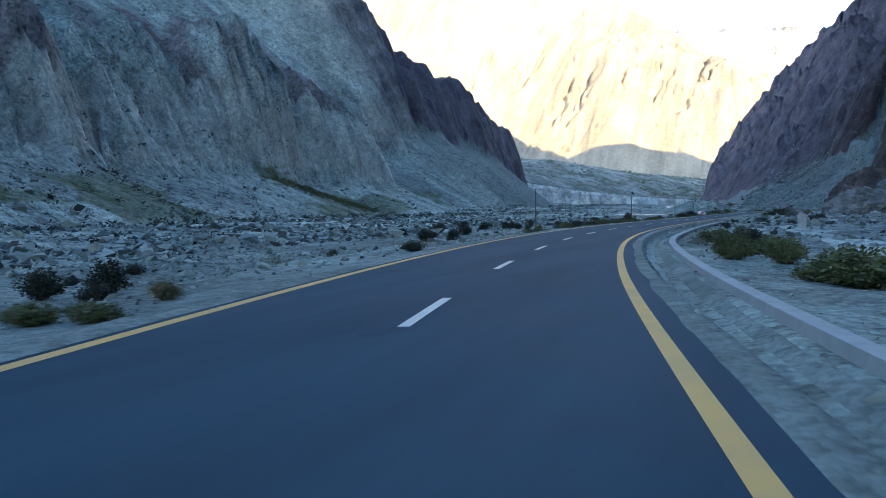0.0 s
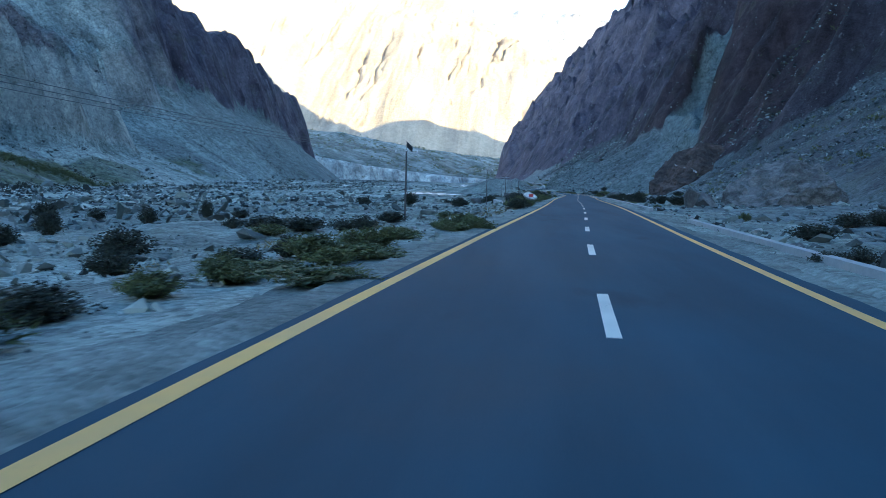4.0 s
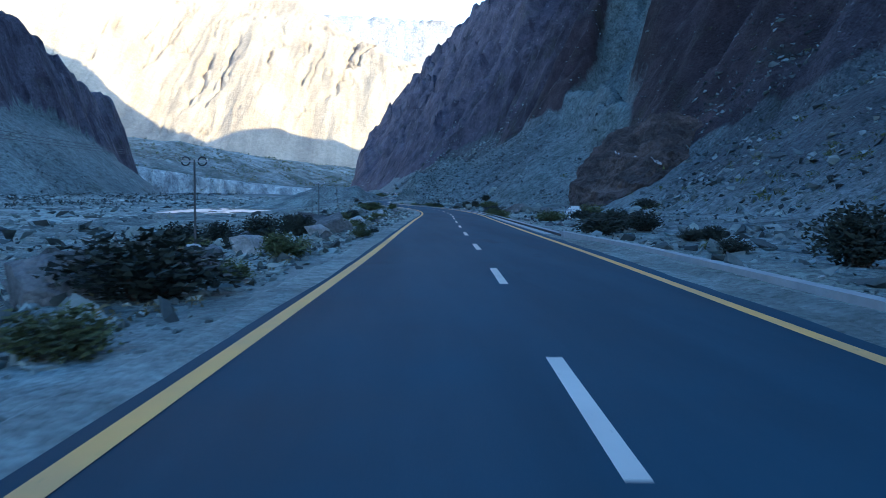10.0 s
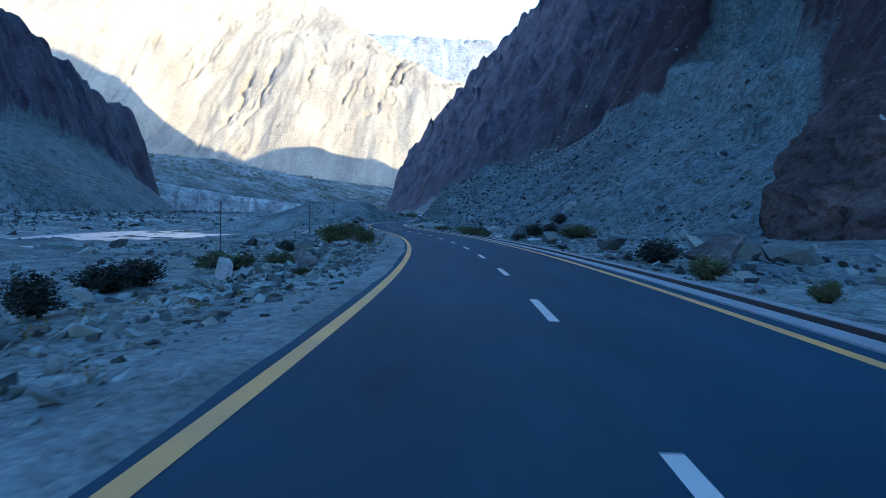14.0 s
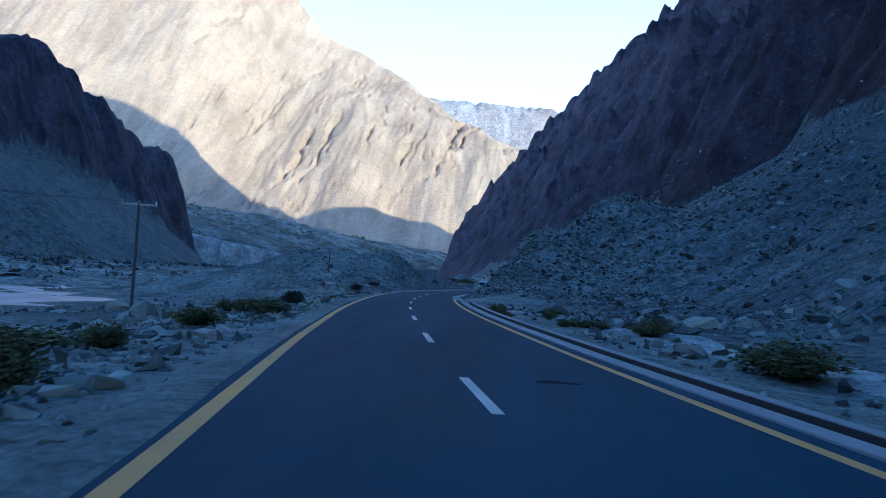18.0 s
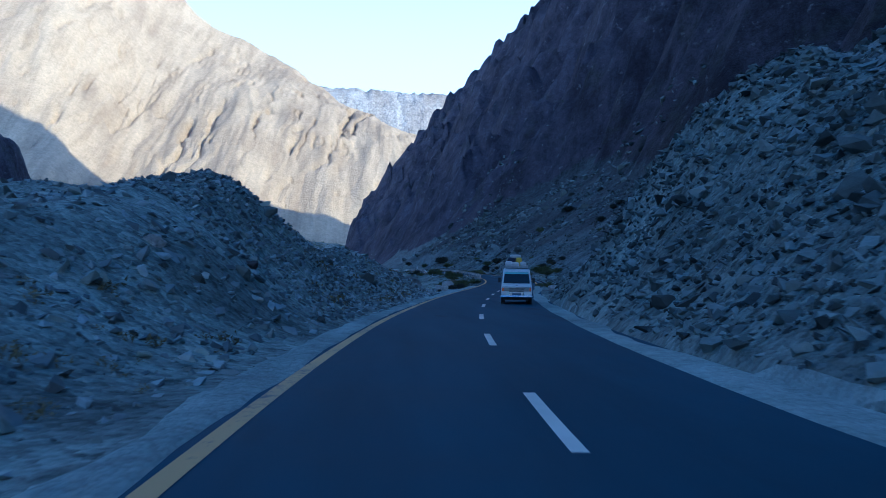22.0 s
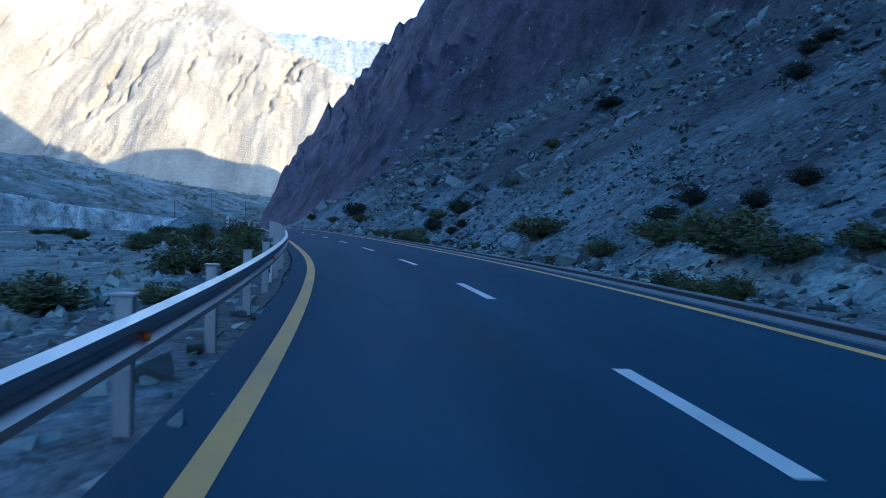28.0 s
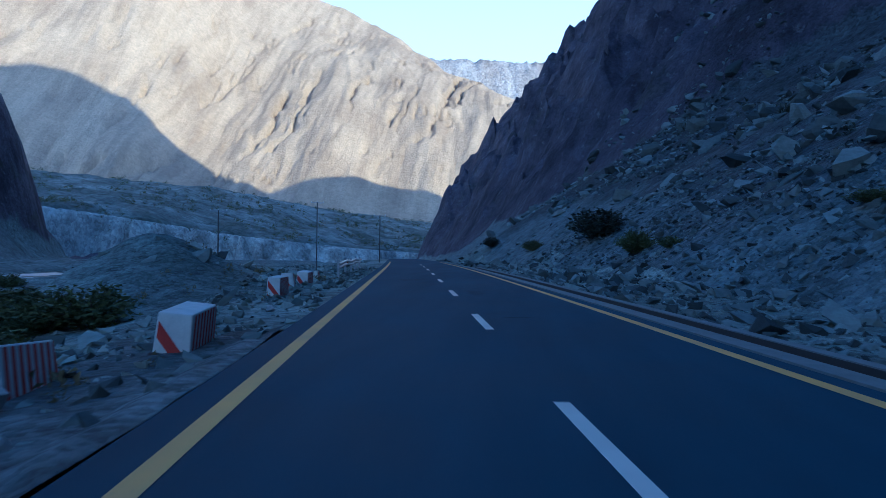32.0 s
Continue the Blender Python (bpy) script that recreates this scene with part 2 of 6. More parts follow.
    hl = hl * (1 + 0.22 * fbm(u / 14, v / 14, 4, 71))
    hr = steps(u, HEAP_RIGHT) * smooth(3.2, 10.5, l + 0.5 * n1) * (1 - 0.8 * smooth(20, 36, l)) * (1 + 0.2 * fbm(u / 9, v / 9, 4, 73))
    z = np.maximum(np.maximum(floor, zr - 3 + left), zr - 1.0 + b)
    z = np.where(l > 0, z + hr, z + hl)
    z = z + 3.4 * np.exp(-((u - 824) / 9.0) ** 2 - ((l + 14) / 4.5) ** 2) * (1 + 0.2 * n1)
    z = np.where(np.abs(l) < 4.1, zr - 0.14, z)
    # trenches for the drains
    wide = 0.42 * np.exp(-((u - 690) / 28.0) ** 2)
    cut = (l > 3.95) & (l < 4.92 + wide) & (((u > 288) & (u < 516)) | ((u > 652) & (u < 862)))
    lean = -2.6 * (1 - smooth(500, 527, u))
    cut = cut | ((l < -3.9 + lean) & (l > -4.85 + lean) & (u > 511) & (u < 529))
    z = np.where(cut, np.minimum(z, zr - 0.62), z)
    ditch = smooth(4.0, 4.6, l) * (1 - smooth(4.75, 5.35, l)) * smooth(-30, -20, u) * (1 - smooth(120, 150, u))
    z = z - 0.24 * ditch + 0.2 * smooth(4.4, 5.2, l) * (1 - smooth(5.9, 6.6, l)) * smooth(172, 180, u) * (1 - smooth(280, 288, u))
    if detail:
        far = smooth(15, 60, np.abs(l))
        z = z + far * (0.5 * fbm(u / 4.5, v / 4.5, 3, 81))
    return z


def land_mesh(name, us, cols, follow, material, label, category, fn=height):
    """One sheet of land over a graded grid; the columns near the road follow it."""
    U, C = np.meshgrid(us, cols, indexing="ij")
    V = C + (road_v(U) * (1 - smooth(60, 260, np.abs(C))) if follow else 0)
    Z = fn(U, V)
    x, y, z = to_world(U, V, Z)
    co = np.stack([x, y, z], -1).reshape(-1, 3)
    n, m = U.shape
    i = np.arange(n * m).reshape(n, m)
    quads = np.stack([i[:-1, :-1], i[:-1, 1:], i[1:, 1:], i[1:, :-1]], -1).reshape(-1, 4)[:, ::-1]
    me = bpy.data.meshes.new(name)
    me.vertices.add(len(co))
    me.vertices.foreach_set("co", co.ravel())
    me.loops.add(quads.size)
    me.loops.foreach_set("vertex_index", quads.ravel().astype(np.int32))
    me.polygons.add(len(quads))
    me.polygons.foreach_set("loop_start", (np.arange(len(quads)) * 4).astype(np.int32))
    me.update(calc_edges=True)
    me.polygons.foreach_set("use_smooth", np.ones(len(quads), bool))
    if fn is height:
        me.attributes.new("zone", "FLOAT_COLOR", "POINT").data.foreach_set("color", np.stack(height(U, V, True, True), -1).astype(np.float32).ravel())
    me.materials.append(material)
    return tagged(new(name, me), label, category, kind="structure")


def graded(a, b, first, last):
    """Steps from a to b whose size grows from first to last."""
    out, x, sgn = [a], a, 1 if b > a else -1
    while (b - x) * sgn > 0:
        f = abs(x - a) / abs(b - a)
        x += sgn * (first + (last - first) * f)
        out.append(x)
    out[-1] = b
    return np.array(out)


# ---- materials ----
class Nodes:
    """A short way to write node materials in valley coordinates (x across, y along, z up)."""

    def __init__(self, name):
        self.m = bpy.data.materials.new(name)
        self.m.use_nodes = True
        self.t = self.m.node_tree
        self.p = self.t.nodes["Principled BSDF"]
        geo = self.t.nodes.new("ShaderNodeNewGeometry")
        turn = self.t.nodes.new("ShaderNodeMapping")
        turn.inputs["Rotation"].default_value = (0, 0, AX)
        self.t.links.new(geo.outputs["Position"], turn.inputs["Vector"])
        self.at = turn.outputs[0]
        self.island = geo.outputs["Random Per Island"]

    def put(self, socket, value):
        if isinstance(value, (int, float)):
            socket.default_value = value
        elif isinstance(value, tuple):
            socket.default_value = (*value, 1) if len(value) == 3 and socket.type == "RGBA" else value
        else:
            self.t.links.new(value, socket)

    def scaled(self, sx, sy, sz, source=None):
        n = self.t.nodes.new("ShaderNodeMapping")
        self.t.links.new(source or self.at, n.inputs["Vector"])
        n.inputs["Scale"].default_value = (sx, sy, sz)
        return n.outputs[0]

    def noise(self, vec, scale=1.0, detail=5.0, rough=0.6, warp=0.0):
        n = self.t.nodes.new("ShaderNodeTexNoise")
        self.t.links.new(vec, n.inputs["Vector"])
        n.inputs["Scale"].default_value, n.inputs["Detail"].default_value = scale, detail
        n.inputs["Roughness"].default_value, n.inputs["Distortion"].default_value = rough, warp
        return n.outputs[0]

    def cells(self, vec, scale, out="Distance", feature="F1"):
        n = self.t.nodes.new("ShaderNodeTexVoronoi")
        n.feature = feature
        self.t.links.new(vec, n.inputs["Vector"])
        n.inputs["Scale"].default_value = scale
        return n.outputs[out]

    def math(self, op, a, b=0.5, clamp=False):
        n = self.t.nodes.new("ShaderNodeMath")
        n.operation, n.use_clamp = op, clamp
        self.put(n.inputs[0], a)
        self.put(n.inputs[1], b)
        return n.outputs[0]

    def span(self, v, a, b, lo=0.0, hi=1.0):
        n = self.t.nodes.new("ShaderNodeMapRange")
        for k, w in zip(("Value", "From Min", "From Max", "To Min", "To Max"), (v, a, b, lo, hi)):
            self.put(n.inputs[k], w)
        return n.outputs[0]

    def mix(self, f, a, b, blend="MIX"):
        n = self.t.nodes.new("ShaderNodeMix")
        n.data_type, n.blend_type = "RGBA", blend
        self.put(n.inputs["Factor"], f)
        self.put(n.inputs["A"], a)
        self.put(n.inputs["B"], b)
        return n.outputs["Result"]

    def grey(self, v):
        n = self.t.nodes.new("ShaderNodeCombineColor")
        for k in ("Red", "Green", "Blue"):
            self.put(n.inputs[k], v)
        return n.outputs[0]

    def bump(self, height, distance, strength=1.0, normal=None):
        n = self.t.nodes.new("ShaderNodeBump")
        n.inputs["Distance"].default_value, n.inputs["Strength"].default_value = distance, strength
        self.t.links.new(height, n.inputs["Height"])
        if normal:
            self.t.links.new(normal, n.inputs["Normal"])
        return n.outputs[0]

    def done(self, color, rough=0.9, normal=None, metal=0.0, spec=0.3):
        self.put(self.p.inputs["Base Color"], color)
        self.put(self.p.inputs["Roughness"], rough)
        self.put(self.p.inputs["Metallic"], metal)
        self.put(self.p.inputs["Specular IOR Level"], spec)
        if normal:
            self.t.links.new(normal, self.p.inputs["Normal"])
        return self.m


def rock(name, pale, mid, dark, stone=0.5, coarse=6.0, streak=(0.015, 0.16, 0.015), relief=0.5, contrast=0.75, green=0.0, broad=55.0, zone=None):
    """Broken rock or scree: broad patches, streaks down the slope, single stones and grain.

    zone: colours of bare cliff (light, dark), of the second and of the third zone of the land, where the cliff changes (from, to, light, dark),
    whether the third zone lies on loose ground, the grain left on cliffs, the size of cracks, and the loose ground further on.
    """
    n = Nodes(name)
    big = n.noise(n.at, 1 / broad, 4, 0.55, 0.4)
    down = n.noise(n.scaled(*streak), 1.0, 6, 0.62, 0.35)
    mid_n = n.noise(n.at, 1 / coarse, 6, 0.68)
    fine = n.noise(n.at, 2.2 / stone, 3, 0.7)
    one = n.t.nodes.new("ShaderNodeSeparateColor")
    n.t.links.new(n.cells(n.at, 1 / stone, "Color"), one.inputs[0])
    cell = one.outputs[0]
    edge = n.cells(n.at, 1 / stone, "Distance")
    f = n.math("ADD", n.math("MULTIPLY", big, 0.45), n.math("MULTIPLY", down, 0.55))
    col = n.mix(n.span(f, 0.40, 0.52), dark, mid)
    col = n.mix(n.span(f, 0.50, 0.62), col, pale)
    calm = 1.0
    if zone:
        att = n.t.nodes.new("ShaderNodeAttribute")
        att.attribute_name = "zone"
        sep = n.t.nodes.new("ShaderNodeSeparateColor")
        n.t.links.new(att.outputs["Color"], sep.inputs[0])
        fray = n.math("MULTIPLY", n.math("SUBTRACT", mid_n, 0.5), 0.7)
        bare = n.span(n.math("ADD", sep.outputs[0], fray), 0.35, 0.62)
        crack = n.noise(n.scaled(*zone[7]), 1.0, 5, 0.66, 0.5)
        slab = n.noise(n.at, 1 / 23, 4, 0.6, 0.3)
        g = n.math("ADD", n.math("MULTIPLY", crack, 0.5), n.math("MULTIPLY", slab, 0.5))
        way = n.t.nodes.new("ShaderNodeSeparateXYZ")
        n.t.links.new(n.at, way.inputs[0])
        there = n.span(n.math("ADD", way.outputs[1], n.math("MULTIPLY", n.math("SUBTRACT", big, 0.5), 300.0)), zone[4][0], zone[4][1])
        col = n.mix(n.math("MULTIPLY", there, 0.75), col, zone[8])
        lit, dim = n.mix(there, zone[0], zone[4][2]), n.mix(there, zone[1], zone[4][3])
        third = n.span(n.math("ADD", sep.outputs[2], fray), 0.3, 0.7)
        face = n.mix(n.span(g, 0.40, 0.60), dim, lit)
        face = n.mix(n.math("MULTIPLY", n.span(n.noise(n.at, 0.28, 5, 0.62), 0.62, 0.70), 0.5), face, n.mix(0.6, lit, (0.42, 0.41, 0.40)))
        col = n.mix(n.span(n.math("ADD", sep.outputs[1], fray), 0.35, 0.7), col, n.mix(n.span(down, 0.38, 0.62), zone[2], n.mix(0.45, zone[2], mid)))
        if zone[5]:
            col = n.mix(third, col, n.mix(n.span(g, 0.4, 0.6), (zone[3][0] * 0.6, zone[3][1] * 0.6, zone[3][2] * 0.6), zone[3]))
        else:
            face = n.mix(n.math("MULTIPLY", third, 0.8), face, n.mix(n.span(g, 0.42, 0.6), (zone[3][0] * 0.4, zone[3][1] * 0.4, zone[3][2] * 0.4), zone[3]))
        soil = n.span(n.math("ADD", att.outputs["Alpha"], fray), 0.25, 0.75)
        col = n.mix(n.math("MULTIPLY", soil, 0.85), col, n.mix(n.span(g, 0.42, 0.6), (0.042, 0.043, 0.048), (0.10, 0.104, 0.112)))
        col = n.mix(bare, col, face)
        calm = n.span(bare, 0.0, 1.0, 1.0, zone[6])
    if green:
        g = n.math("MULTIPLY", n.span(n.noise(n.at, 1 / 17, 5, 0.65), 0.55, 0.68), green)
        col = n.mix(g, col, (0.075, 0.085, 0.035))
    lum = n.math("ADD", n.math("MULTIPLY", n.math("SUBTRACT", cell, 0.5), 0.55 * contrast), n.math("MULTIPLY", n.math("SUBTRACT", mid_n, 0.5), 1.9 * contrast))
    lum = n.math("ADD", lum, n.math("MULTIPLY", n.math("SUBTRACT", fine, 0.5), 0.9 * contrast))
    lum = n.span(n.math("ADD", n.math("MULTIPLY", lum, calm), 1.0), 0.15, 2.2, 0.15, 2.2)
    col = n.mix(1.0, col, n.grey(lum), "MULTIPLY")
    h = n.math("ADD", n.math("MULTIPLY", edge, -0.7), n.math("ADD", n.math("MULTIPLY", fine, 0.35), n.math("MULTIPLY", cell, 0.5)))
    b = n.bump(mid_n, relief * coarse * 0.6, 0.9)
    return n.done(col, 0.92, n.bump(h, stone * 0.55, 1.0, b))


def plain(name, base, rough=0.6, metal=0.0, vary=0.15, size=0.3, relief=0.0, spec=0.4):
    """Paint, metal, rubber or cloth with faint dirt and grain."""
    n = Nodes(name)
    a = n.noise(n.at, 1 / size, 5, 0.65)
    g = n.noise(n.at, 9 / size, 2, 0.6)
    lum = n.math("ADD", 1.0, n.math("MULTIPLY", n.math("SUBTRACT", n.math("ADD", n.math("MULTIPLY", a, 0.75), n.math("MULTIPLY", g, 0.25)), 0.5), 3.2 * vary))
    col = n.mix(1.0, base, n.grey(lum), "MULTIPLY")
    return n.done(col, n.span(a, 0.3, 0.7, rough - 0.08, min(1, rough + 0.08)), n.bump(a, relief, 0.6) if relief else None, metal, spec)


def asphalt_material():
    n = Nodes("asphalt")
    grain = n.noise(n.at, 90, 2, 0.7)
    patch = n.noise(n.scaled(0.55, 0.05, 0.3), 1.0, 4, 0.6)
    blot = n.noise(n.at, 0.35, 5, 0.65)
    lum = n.math("ADD", n.math("MULTIPLY", patch, 0.6), n.math("ADD", n.math("MULTIPLY", blot, 0.35), n.math("MULTIPLY", grain, 0.35)))
    col = n.mix(n.span(lum, 0.50, 0.80), (0.030, 0.054, 0.082), (0.056, 0.094, 0.136))
    dark = n.span(n.noise(n.scaled(0.5, 0.16, 0.2), 1.0, 3, 0.5), 0.66, 0.74)
    col = n.mix(n.math("MULTIPLY", dark, 0.45), col, (0.020, 0.023, 0.030))
    return n.done(col, n.span(blot, 0.3, 0.7, 0.8, 0.95), n.bump(grain, 0.004, 0.5), 0.0, 0.12)


def paint_material(name, base, worn=0.60):
    n = Nodes(name)
    wear = n.noise(n.at, 6.0, 6, 0.75)
    wide = n.noise(n.at, 0.4, 4, 0.6)
    col = n.mix(n.span(n.math("ADD", n.math("MULTIPLY", wear, 0.7), n.math("MULTIPLY", wide, 0.3)), worn, worn + 0.08), base, (0.09, 0.10, 0.11))
    col = n.mix(n.span(wide, 0.35, 0.7, 0.0, 0.35), col, (0.25, 0.24, 0.22))
    return n.done(col, 0.75)


def leaf_material(name, a, b):
    n = Nodes(name)
    col = n.mix(n.island, a, b)
    big = n.noise(n.at, 0.9, 3, 0.6)
    col = n.mix(n.span(big, 0.4, 0.65, 0.0, 0.6), col, (a[0] * 0.45, a[1] * 0.45, a[2] * 0.45))
    n.p.inputs["Subsurface Weight"].default_value = 0.0
    return n.done(col, 0.7)


def island_rock(name, pale, dark):
    """Loose stones: each one has its own tone."""
    n = Nodes(name)
    a = n.noise(n.at, 3.0, 5, 0.7)
    v = n.noise(n.scaled(1.2, 1.2, 6.0), 1.0, 3, 0.6)
    col = n.mix(n.span(n.island, 0.1, 0.95), dark, pale)
    lum = n.math("ADD", 1.0, n.math("MULTIPLY", n.math("SUBTRACT", n.math("ADD", n.math("MULTIPLY", a, 0.6), n.math("MULTIPLY", v, 0.4)), 0.5), 1.5))
    return n.done(n.mix(1.0, col, n.grey(lum), "MULTIPLY"), 0.9, n.bump(a, 0.06, 0.8))


M_GROUND = rock("stony_ground", (0.36, 0.39, 0.345), (0.25, 0.275, 0.245), (0.14, 0.155, 0.14), 0.16, 0.8, (0.11, 0.11, 0.11), 0.16, 1.25, 0.3, 11.0)
M_LEFT = rock("pale_scree", (0.56, 0.59, 0.52), (0.43, 0.455, 0.40), (0.25, 0.265, 0.24), 0.9, 4.0, (0.013, 0.05, 0.02), 0.7, 1.2, 0.35, 80.0,
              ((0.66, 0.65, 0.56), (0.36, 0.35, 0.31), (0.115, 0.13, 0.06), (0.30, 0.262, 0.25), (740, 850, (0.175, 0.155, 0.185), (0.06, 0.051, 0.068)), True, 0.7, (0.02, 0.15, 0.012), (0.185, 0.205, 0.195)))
# past u 700 to 1000 the paler cliff colours stand in for distance haze
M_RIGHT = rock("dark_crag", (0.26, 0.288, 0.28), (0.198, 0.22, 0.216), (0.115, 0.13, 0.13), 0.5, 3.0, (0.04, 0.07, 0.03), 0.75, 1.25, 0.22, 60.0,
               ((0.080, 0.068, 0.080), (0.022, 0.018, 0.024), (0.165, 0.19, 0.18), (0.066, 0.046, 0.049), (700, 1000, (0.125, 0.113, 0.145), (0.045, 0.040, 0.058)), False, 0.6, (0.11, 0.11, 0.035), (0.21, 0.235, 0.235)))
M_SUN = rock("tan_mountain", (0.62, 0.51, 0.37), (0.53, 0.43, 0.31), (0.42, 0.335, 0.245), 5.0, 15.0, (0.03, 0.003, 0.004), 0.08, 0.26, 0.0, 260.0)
M_FAR = rock("hazy_range", (0.50, 0.50, 0.52), (0.42, 0.41, 0.42), (0.35, 0.33, 0.33), 12.0, 60.0, (0.01, 0.003, 0.003), 0.2, 0.6, 0.0, 260.0)
M_TERRACE = rock("silt_bluff", (0.76, 0.76, 0.70), (0.62, 0.62, 0.57), (0.38, 0.375, 0.345), 3.0, 14.0, (0.05, 0.03, 0.02), 0.35, 0.9, 0.0, 60.0)
M_SHELF = rock("planted_shelf", (0.38, 0.395, 0.365), (0.26, 0.275, 0.245), (0.145, 0.155, 0.13), 5.0, 18.0, (0.02, 0.02, 0.02), 0.25, 0.8, 0.6, 70.0)
M_STONE = island_rock("loose_stone", (0.40, 0.43, 0.385), (0.085, 0.093, 0.088))
M_SPOIL = island_rock("spoil_stone", (0.42, 0.455, 0.455), (0.125, 0.136, 0.142))
M_TALUS = island_rock("talus_stone", (0.31, 0.34, 0.325), (0.05, 0.056, 0.056))
M_BOULDER = rock("boulder_grey", (0.27, 0.265, 0.255), (0.18, 0.175, 0.17), (0.10, 0.098, 0.096), 0.12, 1.2, (0.4, 0.4, 0.9), 0.08, 0.7, 0.0, 6.0)
M_BROWN = rock("boulder_brown", (0.15, 0.115, 0.095), (0.095, 0.075, 0.065), (0.055, 0.045, 0.042), 0.4, 3.5, (0.12, 0.12, 0.35), 0.12, 0.8, 0.0, 14.0)
M_PALE_ROCK = rock("boulder_pale", (0.55, 0.54, 0.51), (0.46, 0.45, 0.43), (0.33, 0.32, 0.31), 0.1, 0.9, (0.4, 0.4, 0.9), 0.06, 0.55, 0.0, 4.0)
M_DUST = rock("pale_dust", (0.44, 0.485, 0.45), (0.37, 0.41, 0.38), (0.27, 0.30, 0.28), 0.07, 0.7, (0.5, 0.08, 0.5), 0.02, 0.65, 0.0, 5.0)
M_GRAVEL = rock("shoulder_gravel", (0.31, 0.34, 0.31), (0.235, 0.26, 0.238), (0.15, 0.168, 0.155), 0.10, 0.5, (0.3, 0.05, 0.3), 0.03, 0.85, 0.0, 4.0)
M_RUBBLE = rock("dark_rubble", (0.20, 0.215, 0.21), (0.13, 0.14, 0.138), (0.07, 0.077, 0.077), 0.14, 0.6, (0.3, 0.1, 0.3), 0.06, 1.2, 0.0, 4.0)
M_SAND = rock("pale_sand", (0.57, 0.60, 0.56), (0.45, 0.48, 0.45), (0.30, 0.32, 0.30), 0.12, 0.9, (0.3, 0.12, 0.3), 0.05, 0.9, 0.0, 5.0)
M_ASPHALT = asphalt_material()
M_YELLOW = paint_material("yellow_line_paint", (0.88, 0.53, 0.13))
M_YELLOWWORN = paint_material("worn_yellow_paint", (0.62, 0.42, 0.17), 0.53)
M_WHITE = paint_material("white_line_paint", (0.86, 0.82, 0.73))
M_VEIN = plain("quartz_vein", (0.42, 0.40, 0.38), 0.85, 0, 0.3, 0.6)
# concrete darkened to stand for the shade inside the drain slots
M_SLOTSHADE = plain("slot_shade_concrete", (0.05, 0.05, 0.052), 0.8, 0, 0.25, 0.5, 0.01)
M_KERB = plain("pale_kerb", (0.41, 0.41, 0.40), 0.85, 0, 0.32, 0.6, 0.01)
M_KERBDULL = plain("dusty_concrete", (0.235, 0.24, 0.235), 0.9, 0, 0.35, 0.5, 0.01)
M_STEEL = plain("galvanised_steel", (0.40, 0.41, 0.43), 0.40, 0.9, 0.14, 0.5)
M_POST = plain("weathered_steel", (0.40, 0.41, 0.42), 0.55, 0.6, 0.2, 0.3)
M_RED = plain("faded_red_paint", (0.42, 0.055, 0.045), 0.7, 0, 0.25, 0.15)
M_WHITEPAINT = plain("chalky_white_paint", (0.74, 0.74, 0.71), 0.8, 0, 0.2, 0.25)
M_BLACK = plain("black_paint_and_shade", (0.02, 0.02, 0.022), 0.6, 0, 0.2, 0.2)
M_ORANGE = plain("orange_reflector", (0.7, 0.17, 0.03), 0.35, 0, 0.05)
M_POLE = plain("pole_concrete", (0.12, 0.112, 0.105), 0.8, 0, 0.2, 0.4, 0.004)
M_WIRE = plain("wire", (0.05, 0.05, 0.055), 0.5, 0.5, 0.05)
M_LEAF = leaf_material("olive_leaves", (0.095, 0.107, 0.040), (0.175, 0.182, 0.070))
M_LEAFDARK = leaf_material("dark_leaves", (0.036, 0.040, 0.030), (0.066, 0.070, 0.046))
M_DRY = leaf_material("dry_grass", (0.15, 0.13, 0.06), (0.26, 0.22, 0.11))
M_STEM = plain("twig_bark", (0.10, 0.075, 0.055), 0.9, 0, 0.2, 0.1)


def water_material():
    n = Nodes("grey_river_water")
    w = n.noise(n.scaled(0.5, 0.16, 1), 1.0, 5, 0.6)
    foam = n.span(w, 0.42, 0.62)
    return n.done(n.mix(foam, (0.42, 0.46, 0.48), (0.70, 0.74, 0.76)), 0.35, n.bump(w, 0.25, 0.5), 0, 0.5)


M_WATER = water_material()


# ---- mesh helpers ----
def mesh_from(name, co, faces, mat, smooth_shade=False):
    """A mesh from arrays; faces is one array of equal-sized polygons."""
    me = bpy.data.meshes.new(name)
    co, faces = np.asarray(co, float), np.asarray(faces, np.int32)
    me.vertices.add(len(co))
    me.vertices.foreach_set("co", co.ravel())
    me.loops.add(faces.size)
    me.loops.foreach_set("vertex_index", faces.ravel())
    me.polygons.add(len(faces))
    me.polygons.foreach_set("loop_start", (np.arange(len(faces)) * faces.shape[1]).astype(np.int32))
    me.update(calc_edges=True)
    me.polygons.foreach_set("use_smooth", np.full(len(faces), smooth_shade))
    me.materials.append(mat)
    return me


def part(name, bm, mat, parent=None, label="", m=None, smooth_shade=False):
    """Links a bmesh as one mesh object, under a thing or a part if one is given."""
    me = bpy.data.meshes.new(name)
    bmesh.ops.recalc_face_normals(bm, faces=bm.faces)
    bm.to_mesh(me)
    bm.free()
    for p in me.polygons:
        p.use_smooth = smooth_shade
    me.materials.append(mat)
    ob = new(name, me)
    if parent:
        ob.parent = parent
    if m:
        ob.matrix_basis = m
    if label:
        ob["label"] = label
    return ob


